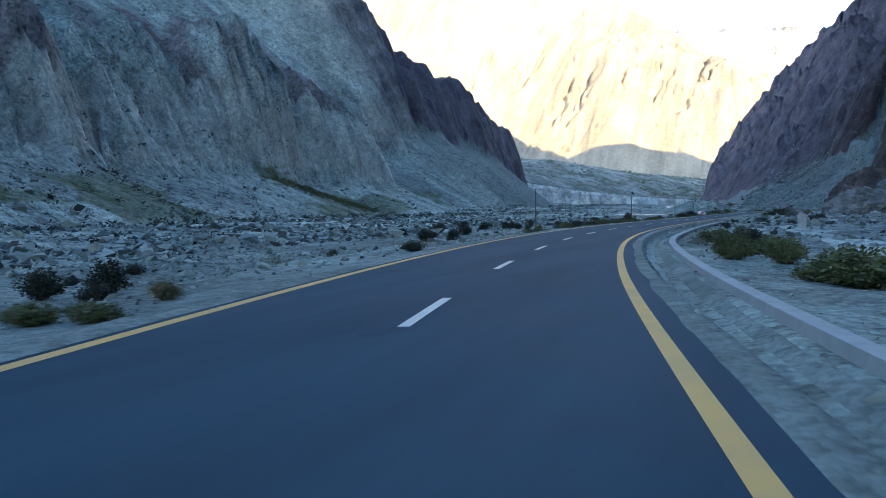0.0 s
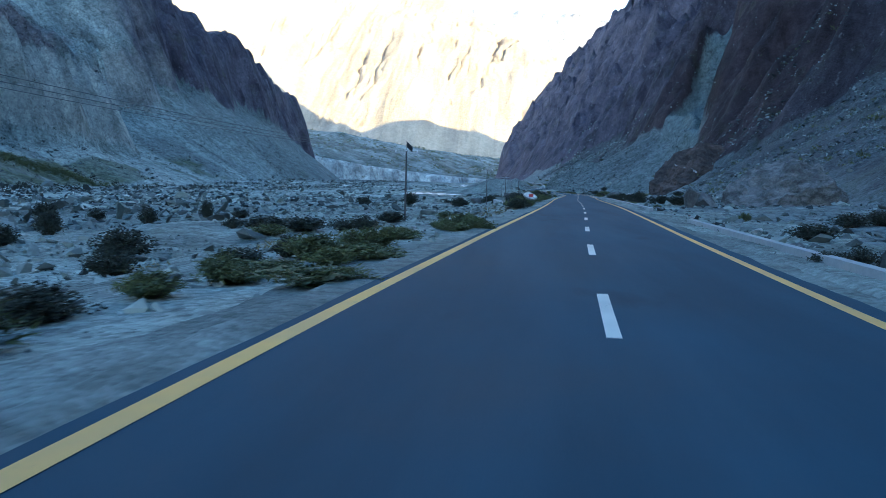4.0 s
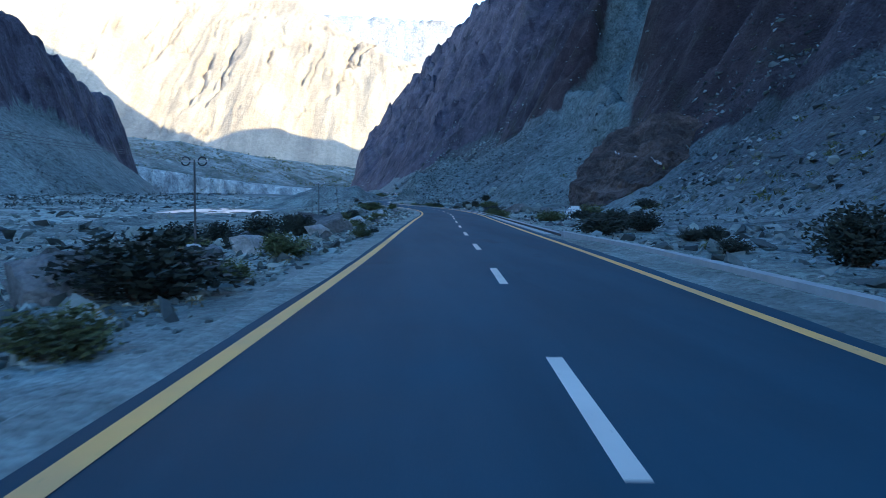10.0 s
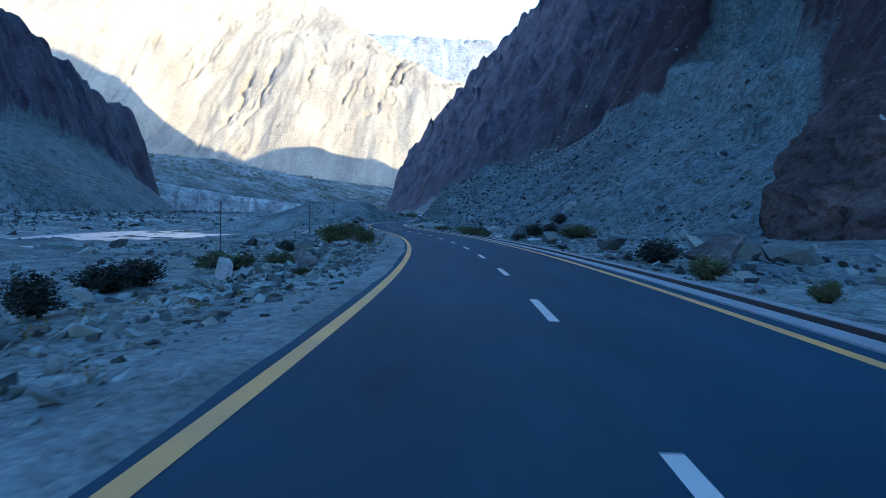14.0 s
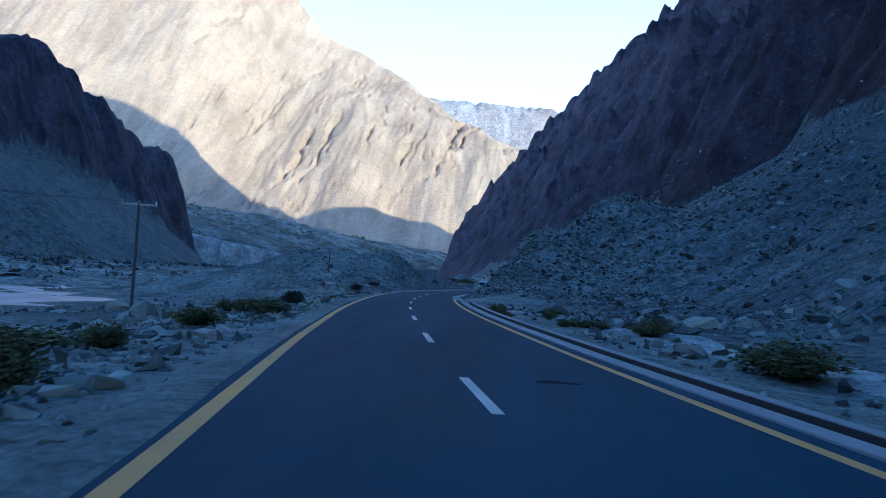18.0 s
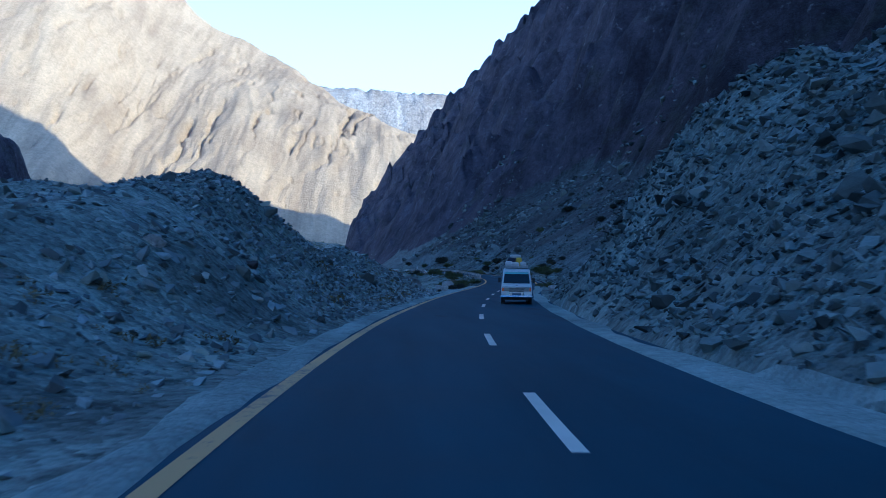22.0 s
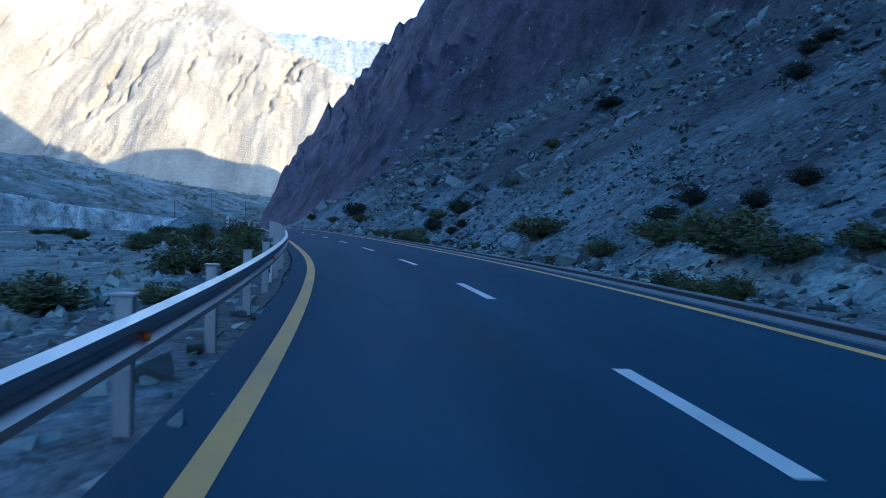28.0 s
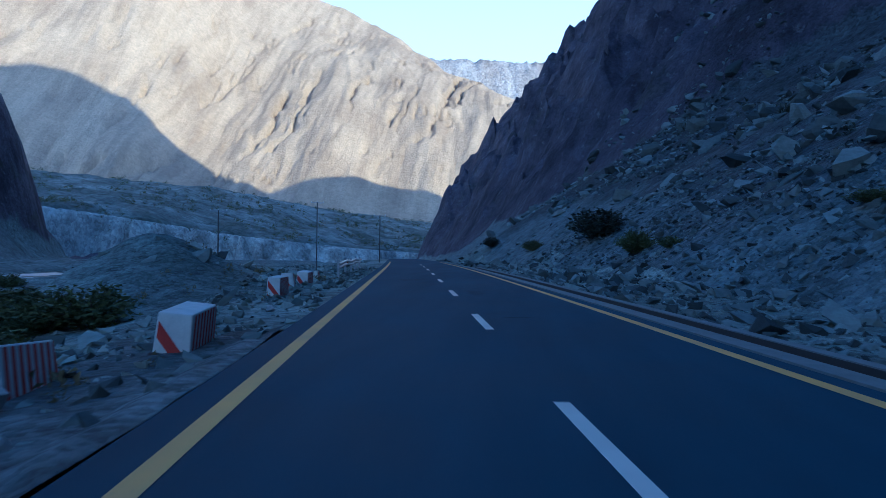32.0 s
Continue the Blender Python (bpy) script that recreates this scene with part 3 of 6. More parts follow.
def box(bm, x0, x1, y0, y1, z0, z1, bevel=0.0, m=None):
    r = bmesh.ops.create_cube(bm, size=1.0)
    for v in r["verts"]:
        v.co = Vector((x0 + (v.co.x + 0.5) * (x1 - x0), y0 + (v.co.y + 0.5) * (y1 - y0), z0 + (v.co.z + 0.5) * (z1 - z0)))
    if bevel:
        es = list({e for v in r["verts"] for e in v.link_edges})
        r = bmesh.ops.bevel(bm, geom=es, offset=bevel, segments=2, affect="EDGES", profile=0.5)
    if m:
        bmesh.ops.transform(bm, matrix=m, verts=r["verts"])
    return bm


def rod(bm, a, b, r0, r1=None, n=8):
    a, b = Vector(a), Vector(b)
    d = b - a
    q = d.to_track_quat("Z", "Y").to_matrix().to_4x4()
    bmesh.ops.create_cone(bm, cap_ends=True, segments=n, radius1=r0, radius2=r0 if r1 is None else r1, depth=d.length,
                          matrix=Matrix.Translation((a + b) / 2) @ q)
    return bm


def place(u, l, dz=None, turn=0.0, lift=0.0):
    """A pose at the offset l from the road's middle, on the ground (or dz above the road), its y along the road."""
    v = road_v(np.array(float(u))) + l
    z = float(road_z(np.array(float(u)))) + dz if dz is not None else float(height(np.array(float(u)), v, False))
    g = float(road_v(np.array(u + 1.0)) - road_v(np.array(u - 1.0))) / 2
    x, y, _ = to_world(u, float(v), 0)
    return pose(x, y, z + lift, 0, 0, -20 - math.degrees(math.atan(g)) + turn)


# ---- land ----
rows_u = np.concatenate([-graded(60, 1300, 3, 40)[::-1], np.arange(-59, 880, 1.0), graded(880, 2100, 1.2, 12)])
land_mesh("ground", rows_u, np.concatenate([-graded(4.2, 62.5, 0.4, 1.3)[::-1], [-3.9, 3.9], graded(4.2, 13.2, 0.4, 0.6)]), True, M_GROUND, "grey stony valley floor with gravel verges", "ground")
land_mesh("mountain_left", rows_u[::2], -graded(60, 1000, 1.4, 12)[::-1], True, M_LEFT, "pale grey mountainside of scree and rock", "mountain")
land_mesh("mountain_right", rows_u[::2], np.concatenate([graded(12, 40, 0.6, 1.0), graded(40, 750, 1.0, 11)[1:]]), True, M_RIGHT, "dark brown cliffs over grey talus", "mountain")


def shade_crest_height(u, v):
    """The high crest over the right side, out of view, added to keep the valley in shade."""
    crest = steps(u, [(-2200, 1500), (900, 1560), (1253, 1499), (1340, 1426), (1430, 1290), (1492, 1109), (1560, 1000), (1600, 870), (1644, 795), (1754, 787), (1908, 736), (1993, 669), (2030, 600), (2150, 430), (2300, 250), (2500, 60)])
    w = np.clip(1 - np.abs(v - 650) / 330, 0, 1)
    return crest * w + 0.06 * crest * w * (1 - w) * fbm(u / 160, v / 160, 4, 121)


land_mesh("shade_crest", np.arange(-2200, 2510, 15.0), np.arange(320, 1000, 20.0), False, M_RIGHT, "unseen high rock crest added to shade the valley", "mountain", shade_crest_height)


def far_height(u, v):
    foot = 2380 + 0.28 * (v + 400)
    d = u - foot + 60 * fbm(v / 260, u / 900, 3, 91)
    ribs = fbm(v / 130 + 0.25 * fbm(u / 300, v / 300, 2, 93), u / 700, 6, 95, 0.55, True)
    crest = steps(v, [(-2200, 2350), (-1200, 2050), (-815, 1700), (-650, 1430), (-500, 1130), (-400, 960), (-310, 810), (-200, 680), (0, 540), (150, 480), (420, 450), (900, 600), (1800, 800)])
    crest = crest + 14 * fbm(v / 120, u / 900, 5, 97)
    up = np.clip(d, 0, None) * (0.74 + 0.3 * smooth(-650, -1150, v))
    z = crest * (1 - np.exp(-(up / crest) ** 1.6 * 1.45))
    rise = np.clip(d, 0, 250) / 250 * (1 - 0.6 * smooth(1100, 1600, d))
    slip = v - 0.10 * d + 14 * fbm(u / 70, v / 70, 4, 94)
    ravine = np.maximum(fbm(slip / 70, d / 800, 4, 96, 0.55, True) - 0.62, 0) * smooth(0.1, 0.5, fbm(u / 170, v / 110, 4, 92))
    cleft = np.maximum(fbm(slip / 24, d / 190, 4, 98, 0.6, True) - 0.62, 0) * smooth(0.2, 0.6, fbm(u / 110, v / 75, 4, 99))
    return np.where(d > 0, z + rise * (7 * ribs + 26 * fbm(u / 420, v / 260, 3, 99, 0.4) - 34 * ravine - 16 * cleft + 2.2 * fbm(slip / 17, d / 150, 4, 100, 0.6, True)), -6)


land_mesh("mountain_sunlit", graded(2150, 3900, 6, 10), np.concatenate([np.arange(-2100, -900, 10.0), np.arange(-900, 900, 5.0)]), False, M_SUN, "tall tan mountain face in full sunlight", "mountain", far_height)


def peak_height(u, v):
    r = 850 - 0.06 * (v + 150) + 16 * fbm(v / 170, u / 400, 5, 111)
    return (r + 7 * fbm(v / 40, u / 160, 4, 113, 0.55, True)) * smooth(3900, 4520, u) ** 0.8


land_mesh("distant_range", np.arange(3900, 4560, 11.0), np.arange(-700, 1300, 9.0), False, M_FAR, "hazy far range under thin snow", "mountain", peak_height)

SHELF_EDGE = [(-900, 1420), (-450, 1600), (-300, 1735), (-190, 1850), (-100, 1950), (100, 2050)]
SHELF_TOP = [(-900, 80), (-450, 50), (-300, 26), (-190, 15), (-100, 9), (100, 5)]


def shelf_height(u, v):
    e = u - steps(v, SHELF_EDGE) - 16 * fbm(v / 40, u / 200, 4, 131, 0.6, True) - 26 * fbm(v / 110, u / 300, 3, 135)
    top = steps(v, SHELF_TOP)
    return -5 + (top + 5) * smooth(0, 22, e) + np.clip(e - 22, 0, 900) * 0.125 + np.clip(e, 0, 20) / 20 * 2.5 * fbm(u / 30, v / 30, 4, 133) - np.clip(e - 500, 0, 900) * 0.125


land_mesh("river_bluff", graded(1400, 1990, 4, 4), np.arange(-900, 60, 4.0), False, M_TERRACE, "pale eroded river bluff of silt and gravel", "bluff", lambda u, v: np.minimum(shelf_height(u, v), steps(v, SHELF_TOP) + 1.0))
land_mesh("planted_shelf", np.arange(1430, 2500, 9.0), np.arange(-900, 100, 9.0), False, M_SHELF, "sloping shelf with scattered green scrub", "terrace", lambda u, v: shelf_height(u, v) - 40 * (1 - smooth(14, 30, u - steps(v, SHELF_EDGE) - 16 * fbm(v / 40, u / 200, 4, 131, 0.6, True) - 26 * fbm(v / 110, u / 300, 3, 135))))


def drape(name, u0, u1, edge_a, edge_b, mat, lift, label, category, nl=9, step=0.6):
    """A thin patch that lies on the land between two edges given as offsets along u."""
    us = np.arange(u0, u1 + step, step)
    A, B = edge_a(us), edge_b(us)
    f = np.linspace(0, 1, nl)
    U = np.repeat(us[:, None], nl, 1)
    V = road_v(us)[:, None] + A[:, None] + (B - A)[:, None] * f[None]
    L = V - road_v(U)
    Z = np.maximum(height(U, V), road_z(U) + np.where(np.abs(L) < 4.3, 0.0, -9)) + lift * (1 - 0.9 * np.abs(2 * f - 1)[None] ** 4)
    x, y, z = to_world(U, V, Z)
    i = np.arange(U.size).reshape(U.shape)
    q = np.stack([i[:-1, :-1], i[:-1, 1:], i[1:, 1:], i[1:, :-1]], -1).reshape(-1, 4)[:, ::-1]
    return tagged(new(name, mesh_from(name, np.stack([x, y, z], -1).reshape(-1, 3), q, mat, True)), label, category, kind="structure")


def wob(base, amp, size, seed):
    return lambda u: base + amp * fbm(u / size, u * 0 + seed, 4, seed)



# ---- road ----
def wider(u):
    """The road opens a little in the bend by the guard rail."""
    return 0.42 * np.exp(-((u - 690) / 28.0) ** 2)


def along(us, ls, dz):
    """World points beside the road's middle line; ls and dz are offsets to the right and up."""
    vc, zc = road_v(us), road_z(us)
    g = (road_v(us + 0.5) - road_v(us - 0.5))
    k = 1 / np.sqrt(1 + g * g)
    return np.stack(to_world(us - ls * g * k, vc + ls * k, zc + dz), -1)


def strip(name, u0, u1, l0, l1, lift, mat, parent=None, step=1.0, label="", cols=2, widen=1.0):
    us = np.linspace(u0, u1, max(2, int((u1 - u0) / step) + 1))
    rows = []
    for f in np.linspace(0, 1, cols):
        l = l0 + (l1 - l0) * f
        rows.append(along(us, l + np.sign(l) * wider(us) * min(1, abs(l) / 3.0) * widen, lift))
    co = np.stack(rows, 1)
    i = np.arange(co.shape[0] * cols).reshape(-1, cols)
    q = np.stack([i[:-1, :-1], i[:-1, 1:], i[1:, 1:], i[1:, :-1]], -1).reshape(-1, 4)
    ob = new(name, mesh_from(name, co.reshape(-1, 3), q, mat))
    if parent:
        ob.parent = parent
    if label:
        ob["label"] = label
    return ob


def profile(name, u0, u1, points, mat, parent=None, off=None, step=1.0, lift=None, label=""):
    """A solid bar with the given cross-section (offset, height), drawn along the road."""
    us = np.linspace(u0, u1, max(2, int((u1 - u0) / step) + 1))
    o = off(us) if off else 0 * us
    h = lift(us) if lift else 0 * us
    co = np.stack([along(us, p[0] + o, p[1] + h) for p in points], 1)
    n, m = len(us), len(points)
    bm = bmesh.new()
    vs = [[bm.verts.new(c) for c in row] for row in co]
    for a, b in zip(vs, vs[1:]):
        for k in range(m):
            bm.faces.new((a[k], a[(k + 1) % m], b[(k + 1) % m], b[k]))
    bm.faces.new(vs[0])
    bm.faces.new(vs[-1])
    return part(name, bm, mat, parent, label)


road = tagged(strip("road", -120, 1250, -3.9, 3.9, 0.0, M_ASPHALT, None, 1.0, "", 7), "dark smooth asphalt of a two-lane mountain road", "road", kind="structure")
strip("edge_line", -60, 532, -3.46, -3.24, 0.006, M_YELLOW, road, 1.0, "yellow edge line along the verge")
strip("edge_line", 532, 640, -3.46, -3.24, 0.006, M_YELLOWWORN, road, 1.0, "worn yellow edge line under drifted dust")
strip("edge_line", 640, 900, -3.46, -3.24, 0.006, M_YELLOW, road, 1.0, "yellow edge line along the verge")
strip("edge_line", -60, 523, 3.24, 3.46, 0.006, M_YELLOW, road, 1.0, "yellow edge line along the drain")
strip("edge_line", 640, 900, 3.24, 3.46, 0.006, M_YELLOW, road, 1.0, "yellow edge line along the drain")
lengths = np.arange(-40, 905, 0.5)
arc = np.concatenate([[0], np.cumsum(np.hypot(np.diff(lengths), np.diff(road_v(lengths))))])
arc = arc - np.interp(-0.4, lengths, arc)
for k in range(-3, 73):
    a, b = np.interp([11.6 + 12 * k, 15.6 + 12 * k], arc, lengths)
    strip("lane_dash", a, b, -0.085, 0.085, 0.006, M_WHITE, road, 0.8)

# oil stains and scuffs on the asphalt
M_STAIN = plain("oil_stain", (0.014, 0.021, 0.032), 0.95, 0, 0.25, 0.4, 0.0, 0.05)
M_SCUFF = plain("chalk_scuff", (0.26, 0.29, 0.32), 0.9, 0, 0.25, 0.1)
for k, (u, l, a, b, m) in enumerate(((80.3, -2.2, 0.3, 0.28, M_STAIN), (83.5, 1.2, 0.5, 0.3, M_STAIN), (174.7, -2.9, 0.45, 0.5, M_STAIN), (333.7, 2.1, 0.9, 0.10, M_STAIN), (229.5, 2.9, 0.35, 0.2, M_STAIN),
                                     (82.3, -0.3, 0.035, 0.5, M_SCUFF), (32.3, 1.9, 0.75, 0.035, M_SCUFF), (612, -2.2, 0.5, 0.06, M_SCUFF), (803, 0.9, 0.35, 0.05, M_STAIN), (458, 1.6, 0.4, 0.25, M_STAIN))):
    bm = bmesh.new()
    ring = []
    for i in range(18):
        q = 2 * math.pi * i / 18
        r = 1 + 0.22 * math.sin(3 * q + k) + 0.13 * math.sin(5 * q + 2.1 * k)
        x, y = a * r * math.cos(q), b * r * math.sin(q)
        ring.append(bm.verts.new(along(np.array([u + y]), np.array([l + x]), 0.005)[0]))
    bm.faces.new(ring)
    part("stain", bm, m, road, "dark oil stain" if m is M_STAIN else "pale scuff mark")

strip("river", 452, 1150, -65, -27.2, -3.05, M_WATER, None, 6.0, "", 2, 0.0)
tagged(bpy.data.objects["river"], "pale grey river water beyond the rocks", "river", kind="structure")

# concrete drains and kerbs
kerb = tagged(new("kerb"), "long pale concrete ditch kerb beside the road", "kerb", kind="structure")
profile("kerb_wall", -30, 150, [(5.45, -0.8), (5.83, -0.8), (5.80, 0.01), (5.48, 0.01)], M_KERB, kerb, lambda u: 0.6 * smooth(45, 75, u) - 0.2 * smooth(110, 150, u))
profile("kerb_wall", 172, 289, [(5.4, -0.6), (5.75, -0.6), (5.72, 0.17), (5.42, 0.17)], M_KERB, kerb, lambda u: 0.25 * smooth(190, 215, u) - 0.4 * smooth(240, 262, u) - 0.6 * smooth(272, 289, u))
drape("rubble_bank", 176, 286, wob(4.25, 0.2, 5, 27), wob(5.1, 0.15, 4, 28), M_GRAVEL, 0.03, "pale rubble bank against the kerb", "rubble")
drain = tagged(new("drain"), "open concrete side drain with a dark slot", "drain", kind="structure")
for a, b in ((288, 516), (652, 862)):
    wide = (lambda u: 0 * u) if a < 300 else wider
    profile("apron", a, b, [(3.80, -0.6), (4.28, -0.6), (4.28, 0.02), (3.80, 0.035)], M_KERB if a < 300 else M_KERBDULL, drain, wide)
    # the slot's shade is put into the colour of floor and inner strip
    profile("channel_floor", a, b, [(4.28, -0.62), (4.60, -0.62), (4.60, -0.5), (4.28, -0.5)], M_SLOTSHADE, drain, wide)
    profile("shade_strip", a, b, [(4.585, -0.5), (4.602, -0.5), (4.615, 0.045), (4.59, 0.045)], M_SLOTSHADE, drain, wide, label="thin strip painted dark for the slot's shade")
    profile("kerb_wall", a, b, [(4.602, -0.6), (4.92, -0.6), (4.89, 0.06), (4.615, 0.065)], M_KERB if a < 300 else M_KERBDULL, drain, wide)
left_drain = tagged(new("drain"), "short concrete drain with a dark slot and broken ends", "drain", kind="structure")
slant = lambda u: -2.6 * (1 - smooth(500, 527, u))
profile("apron", 511, 529, [(-4.28, -0.6), (-3.75, -0.6), (-3.75, 0.02), (-4.28, 0.0)], M_KERB, left_drain, slant, 1.0, lambda u: -0.12 * (1 - smooth(505, 522, u)))
# shade of this slot is painted: black floor, dark outer wall
profile("channel_floor", 511, 529, [(-4.6, -0.75), (-4.28, -0.75), (-4.28, -0.5), (-4.6, -0.5)], M_BLACK, left_drain, slant)
profile("kerb_wall", 511, 529, [(-4.95, -0.7), (-4.75, -0.7), (-4.77, -0.02), (-4.93, -0.02)], M_SLOTSHADE, left_drain, slant, 1.0, lambda u: -0.12 * (1 - smooth(505, 522, u)))

# dust, sand and dirt along the verges
drape("dust_verge", 517, 650, lambda u: 3.1 + 0.5 * (1 - smooth(517, 526, u)) + 0.16 * fbm(u / 18, u * 0 + 11, 4, 11), wob(3.95, 0.25, 6, 12), M_DUST, 0.03, "pale drifted dust over the road's edge", "dust")
drape("dust_verge", 536, 642, lambda u: -4.35 - 0.3 * fbm(u / 5, u * 0, 4, 13), lambda u: -3.55 + 0.10 * fbm(u / 4, u * 0 + 2, 4, 14) + 0.1 * np.exp(-((u - 614) / 9) ** 2), M_DUST, 0.03, "pale drifted dust at the foot of the spoil", "dust")
drape("dirt_track", 614, 642, lambda u: -4.2 - 6.5 * np.exp(-((u - 628) / 9.0) ** 4) + 0.7 * fbm(u / 3, u * 0, 3, 15), lambda u: -3.6 + 0.07 * fbm(u / 3, u * 0, 3, 16), M_SAND, 0.05, "pale trodden dirt pull-off", "dirt", 15)
drape("sand_wash", 428, 498, lambda u: 9.6 + 0.9 * fbm(u / 12, u * 0, 3, 17), lambda u: 13.4 + 1.2 * fbm(u / 9, u * 0, 3, 18), M_SAND, 0.08, "pale dry sand wash", "sand")
drape("sand_wash", 30, 110, lambda u: 13.0 + 1.2 * fbm(u / 10, u * 0, 3, 19), lambda u: 17.5 + 1.5 * fbm(u / 8, u * 0, 3, 20), M_SAND, 0.08, "pale dry sand wash", "sand")
drape("gravel_shoulder", -20, 530, lambda u: -5.6 + 1.6 * smooth(503, 512, u) + 0.6 * fbm(u / 6, u * 0 + 21, 4, 21) * (1 - smooth(500, 511, u)), lambda u: -3.62 + 0.05 * fbm(u / 6, u * 0, 4, 22), M_GRAVEL, 0.02, "pale compacted gravel shoulder", "gravel")
drape("gravel_shoulder", -30, 288, lambda u: 3.82 + 0.06 * fbm(u / 3, u * 0, 3, 23), lambda u: 4.35 + 1.0 * (1 - smooth(130, 150, u)) + 0.12 * fbm(u / 7, u * 0 + 24, 4, 24), M_GRAVEL, 0.02, "pale compacted gravel shoulder", "gravel", 13)
drape("rubble_shoulder", 654, 800, wob(-7.4, 0.5, 7, 29), lambda u: -4.0 - 0.9 * wider(u) + 0.06 * fbm(u / 5, u * 0 + 30, 4, 30), M_RUBBLE, 0.03, "dark broken rubble below the guard rail", "rubble", 11)
drape("dust_streak", -12, 60, wob(4.35, 0.15, 5, 25), wob(4.8, 0.15, 4, 26), M_DUST, 0.035, "pale dust streak along the ditch", "dust")


# ---- guard rails ----
BEAM = [(0, 0.45), (0.075, 0.485), (0.08, 0.545), (0.012, 0.60), (0.012, 0.64), (0.08, 0.695), (0.075, 0.755), (0, 0.79), (-0.006, 0.785), (0.066, 0.745), (0.07, 0.70), (0.0, 0.645), (0.0, 0.595), (0.07, 0.545), (0.066, 0.495), (-0.006, 0.455)]


def guard_rail(u0, u1, l, bend=None, lift=None, every=4.0, label="galvanised steel guard rail on short posts"):
    thing = tagged(new("guard_rail"), label, "guard rail", "guard rails")
    us = np.arange(u0, u1 + 0.01, every)
    b = bend or (lambda u: 0 * u)
    h = lift or (lambda u: 0 * u)
    for a, c in zip(us, us[1:]):
        profile("beam", a - 0.1, c + 0.1, BEAM, M_STEEL, thing, lambda u: l - 0.4 * wider(u) + b(u), 0.5, h)
    for i, u in enumerate(us):
        lo = float(l - 0.4 * wider(u) + b(np.array(u))) - 0.10
        dz = float(h(np.array(u)))
        bm = box(bmesh.new(), -0.07, 0.07, -0.06, 0.06, -0.5, 0.90 + dz, 0.012)
        post = part("post", bm, M_POST, thing, m=place(u, lo, 0.0))
        bm = box(bmesh.new(), -0.085, 0.085, -0.075, 0.075, 0.90 + dz, 0.925 + dz, 0.006)
        part("post_cap", bm, M_POST, post)
        bm = box(bmesh.new(), 0.07, 0.10, -0.05, 0.05, 0.52 + dz, 0.72 + dz, 0.005)
        part("spacer", bm, M_POST, post)
        if i % 3 == 1:
            bm = bmesh.new()
            for s in (-1, 1):
                vs = [bm.verts.new(p) for p in ((0.115, s * 0.004, 0.58), (0.19, s * 0.004, 0.585), (0.19, s * 0.004, 0.655), (0.115, s * 0.004, 0.66))]
                bm.faces.new(vs)
            part("reflector", bm, M_ORANGE, post, "orange reflector")
    return thing


guard_rail(666, 752, -4.32, lambda u: 0.2 * smooth(700, 742, u), lambda u: 0.02 + 0.18 * smooth(696, 740, u))
guard_rail(763, 790, -5.5, lambda u: 0.16 * np.sin(u * 0.55) - 0.3 * smooth(780, 790, u), lambda u: -0.1 + 0.07 * np.sin(u * 0.8) - 0.1 * smooth(776, 790, u), 4.5, "dented galvanised guard rail on leaning posts")
guard_rail(834, 858, -5.6, None, lambda u: -0.05 + 0.05 * np.sin(u * 0.6), 6.0, "bent far piece of galvanised guard rail")


# ---- striped concrete blocks ----
def clip_band(w, h, a, b, slope):
    """The part of a slanted band (a < x - slope*y < b) inside a w by h rectangle."""
    pts = [(0, 0), (w, 0), (w, h), (0, h)]
    for sgn, lim in ((1, a), (-1, b)):
        out = []
        for p, q in zip(pts, pts[1:] + pts[:1]):
            dp, dq = sgn * (p[0] - slope * p[1] - lim), sgn * (q[0] - slope * q[1] - lim)
            if dp >= 0:
                out.append(p)
            if dp * dq < 0:
                t = dp / (dp - dq)
                out.append((p[0] + t * (q[0] - p[0]), p[1] + t * (q[1] - p[1])))
        pts = out
        if len(pts) < 3:
            return []
    return pts


def barrier_block(length=2.0, width=0.62, high=0.85):
    thing = tagged(new("barrier_block"), "white concrete barrier block with worn red stripes", "barrier", "striped barrier blocks")
    bm = box(bmesh.new(), -width / 2, width / 2, 0, length, -0.35, high, 0.03)
    for v in bm.verts:
        v.co.x *= 1 - 0.12 * v.co.z / high
    part("body", bm, M_WHITEPAINT, thing)
    for k in range(3):                       # end that faces the traffic
        p = clip_band(width - 0.08, high - 0.04, -0.62 + 0.5 * k, -0.38 + 0.5 * k, -0.9)
        if p:
            bm = bmesh.new()
            bm.faces.new([bm.verts.new(((x - width / 2 + 0.04) * (1 - 0.12 * y / high), -0.006, y + 0.01)) for x, y in p])
            part("stripe", bm, M_RED, thing)
    for k in range(9):                       # long side along the road
        p = clip_band(length - 0.06, high - 0.04, 0.02 + 0.25 * k, 0.14 + 0.25 * k, 0.16)
        if p:
            bm = bmesh.new()
            bm.faces.new([bm.verts.new((width / 2 * (1 - 0.12 * y / high) + 0.006, x + 0.03, y + 0.01)) for x, y in p])
            part("stripe", bm, M_RED, thing)
    return thing


first_block = barrier_block()
first_block.matrix_basis = place(796.6, -5.4, -0.36, 0) @ pose(0, 0, 0, 2, 6, 2)
for u, l, dz, rz, lean, s in ((755.5, -5.75, -0.15, 8, -3, 0.72), (759.6, -6.0, -0.12, -6, 5, 0.78), (792.4, -6.4, -0.42, 4, -8, 0.95),
                              (813.5, -6.4, -0.2, -3, 3, 0.8), (817.5, -6.4, -0.2, 6, -5, 0.85), (821.0, -6.3, -0.25, -2, 4, 0.85), (825.0, -6.2, -0.25, 3, -2, 0.8)):
    copy_thing(first_block, place(u, l, dz, rz) @ pose(0, 0, 0, 2 * lean / 5, lean, 0) @ Matrix.Diagonal((s, s, s, 1)))


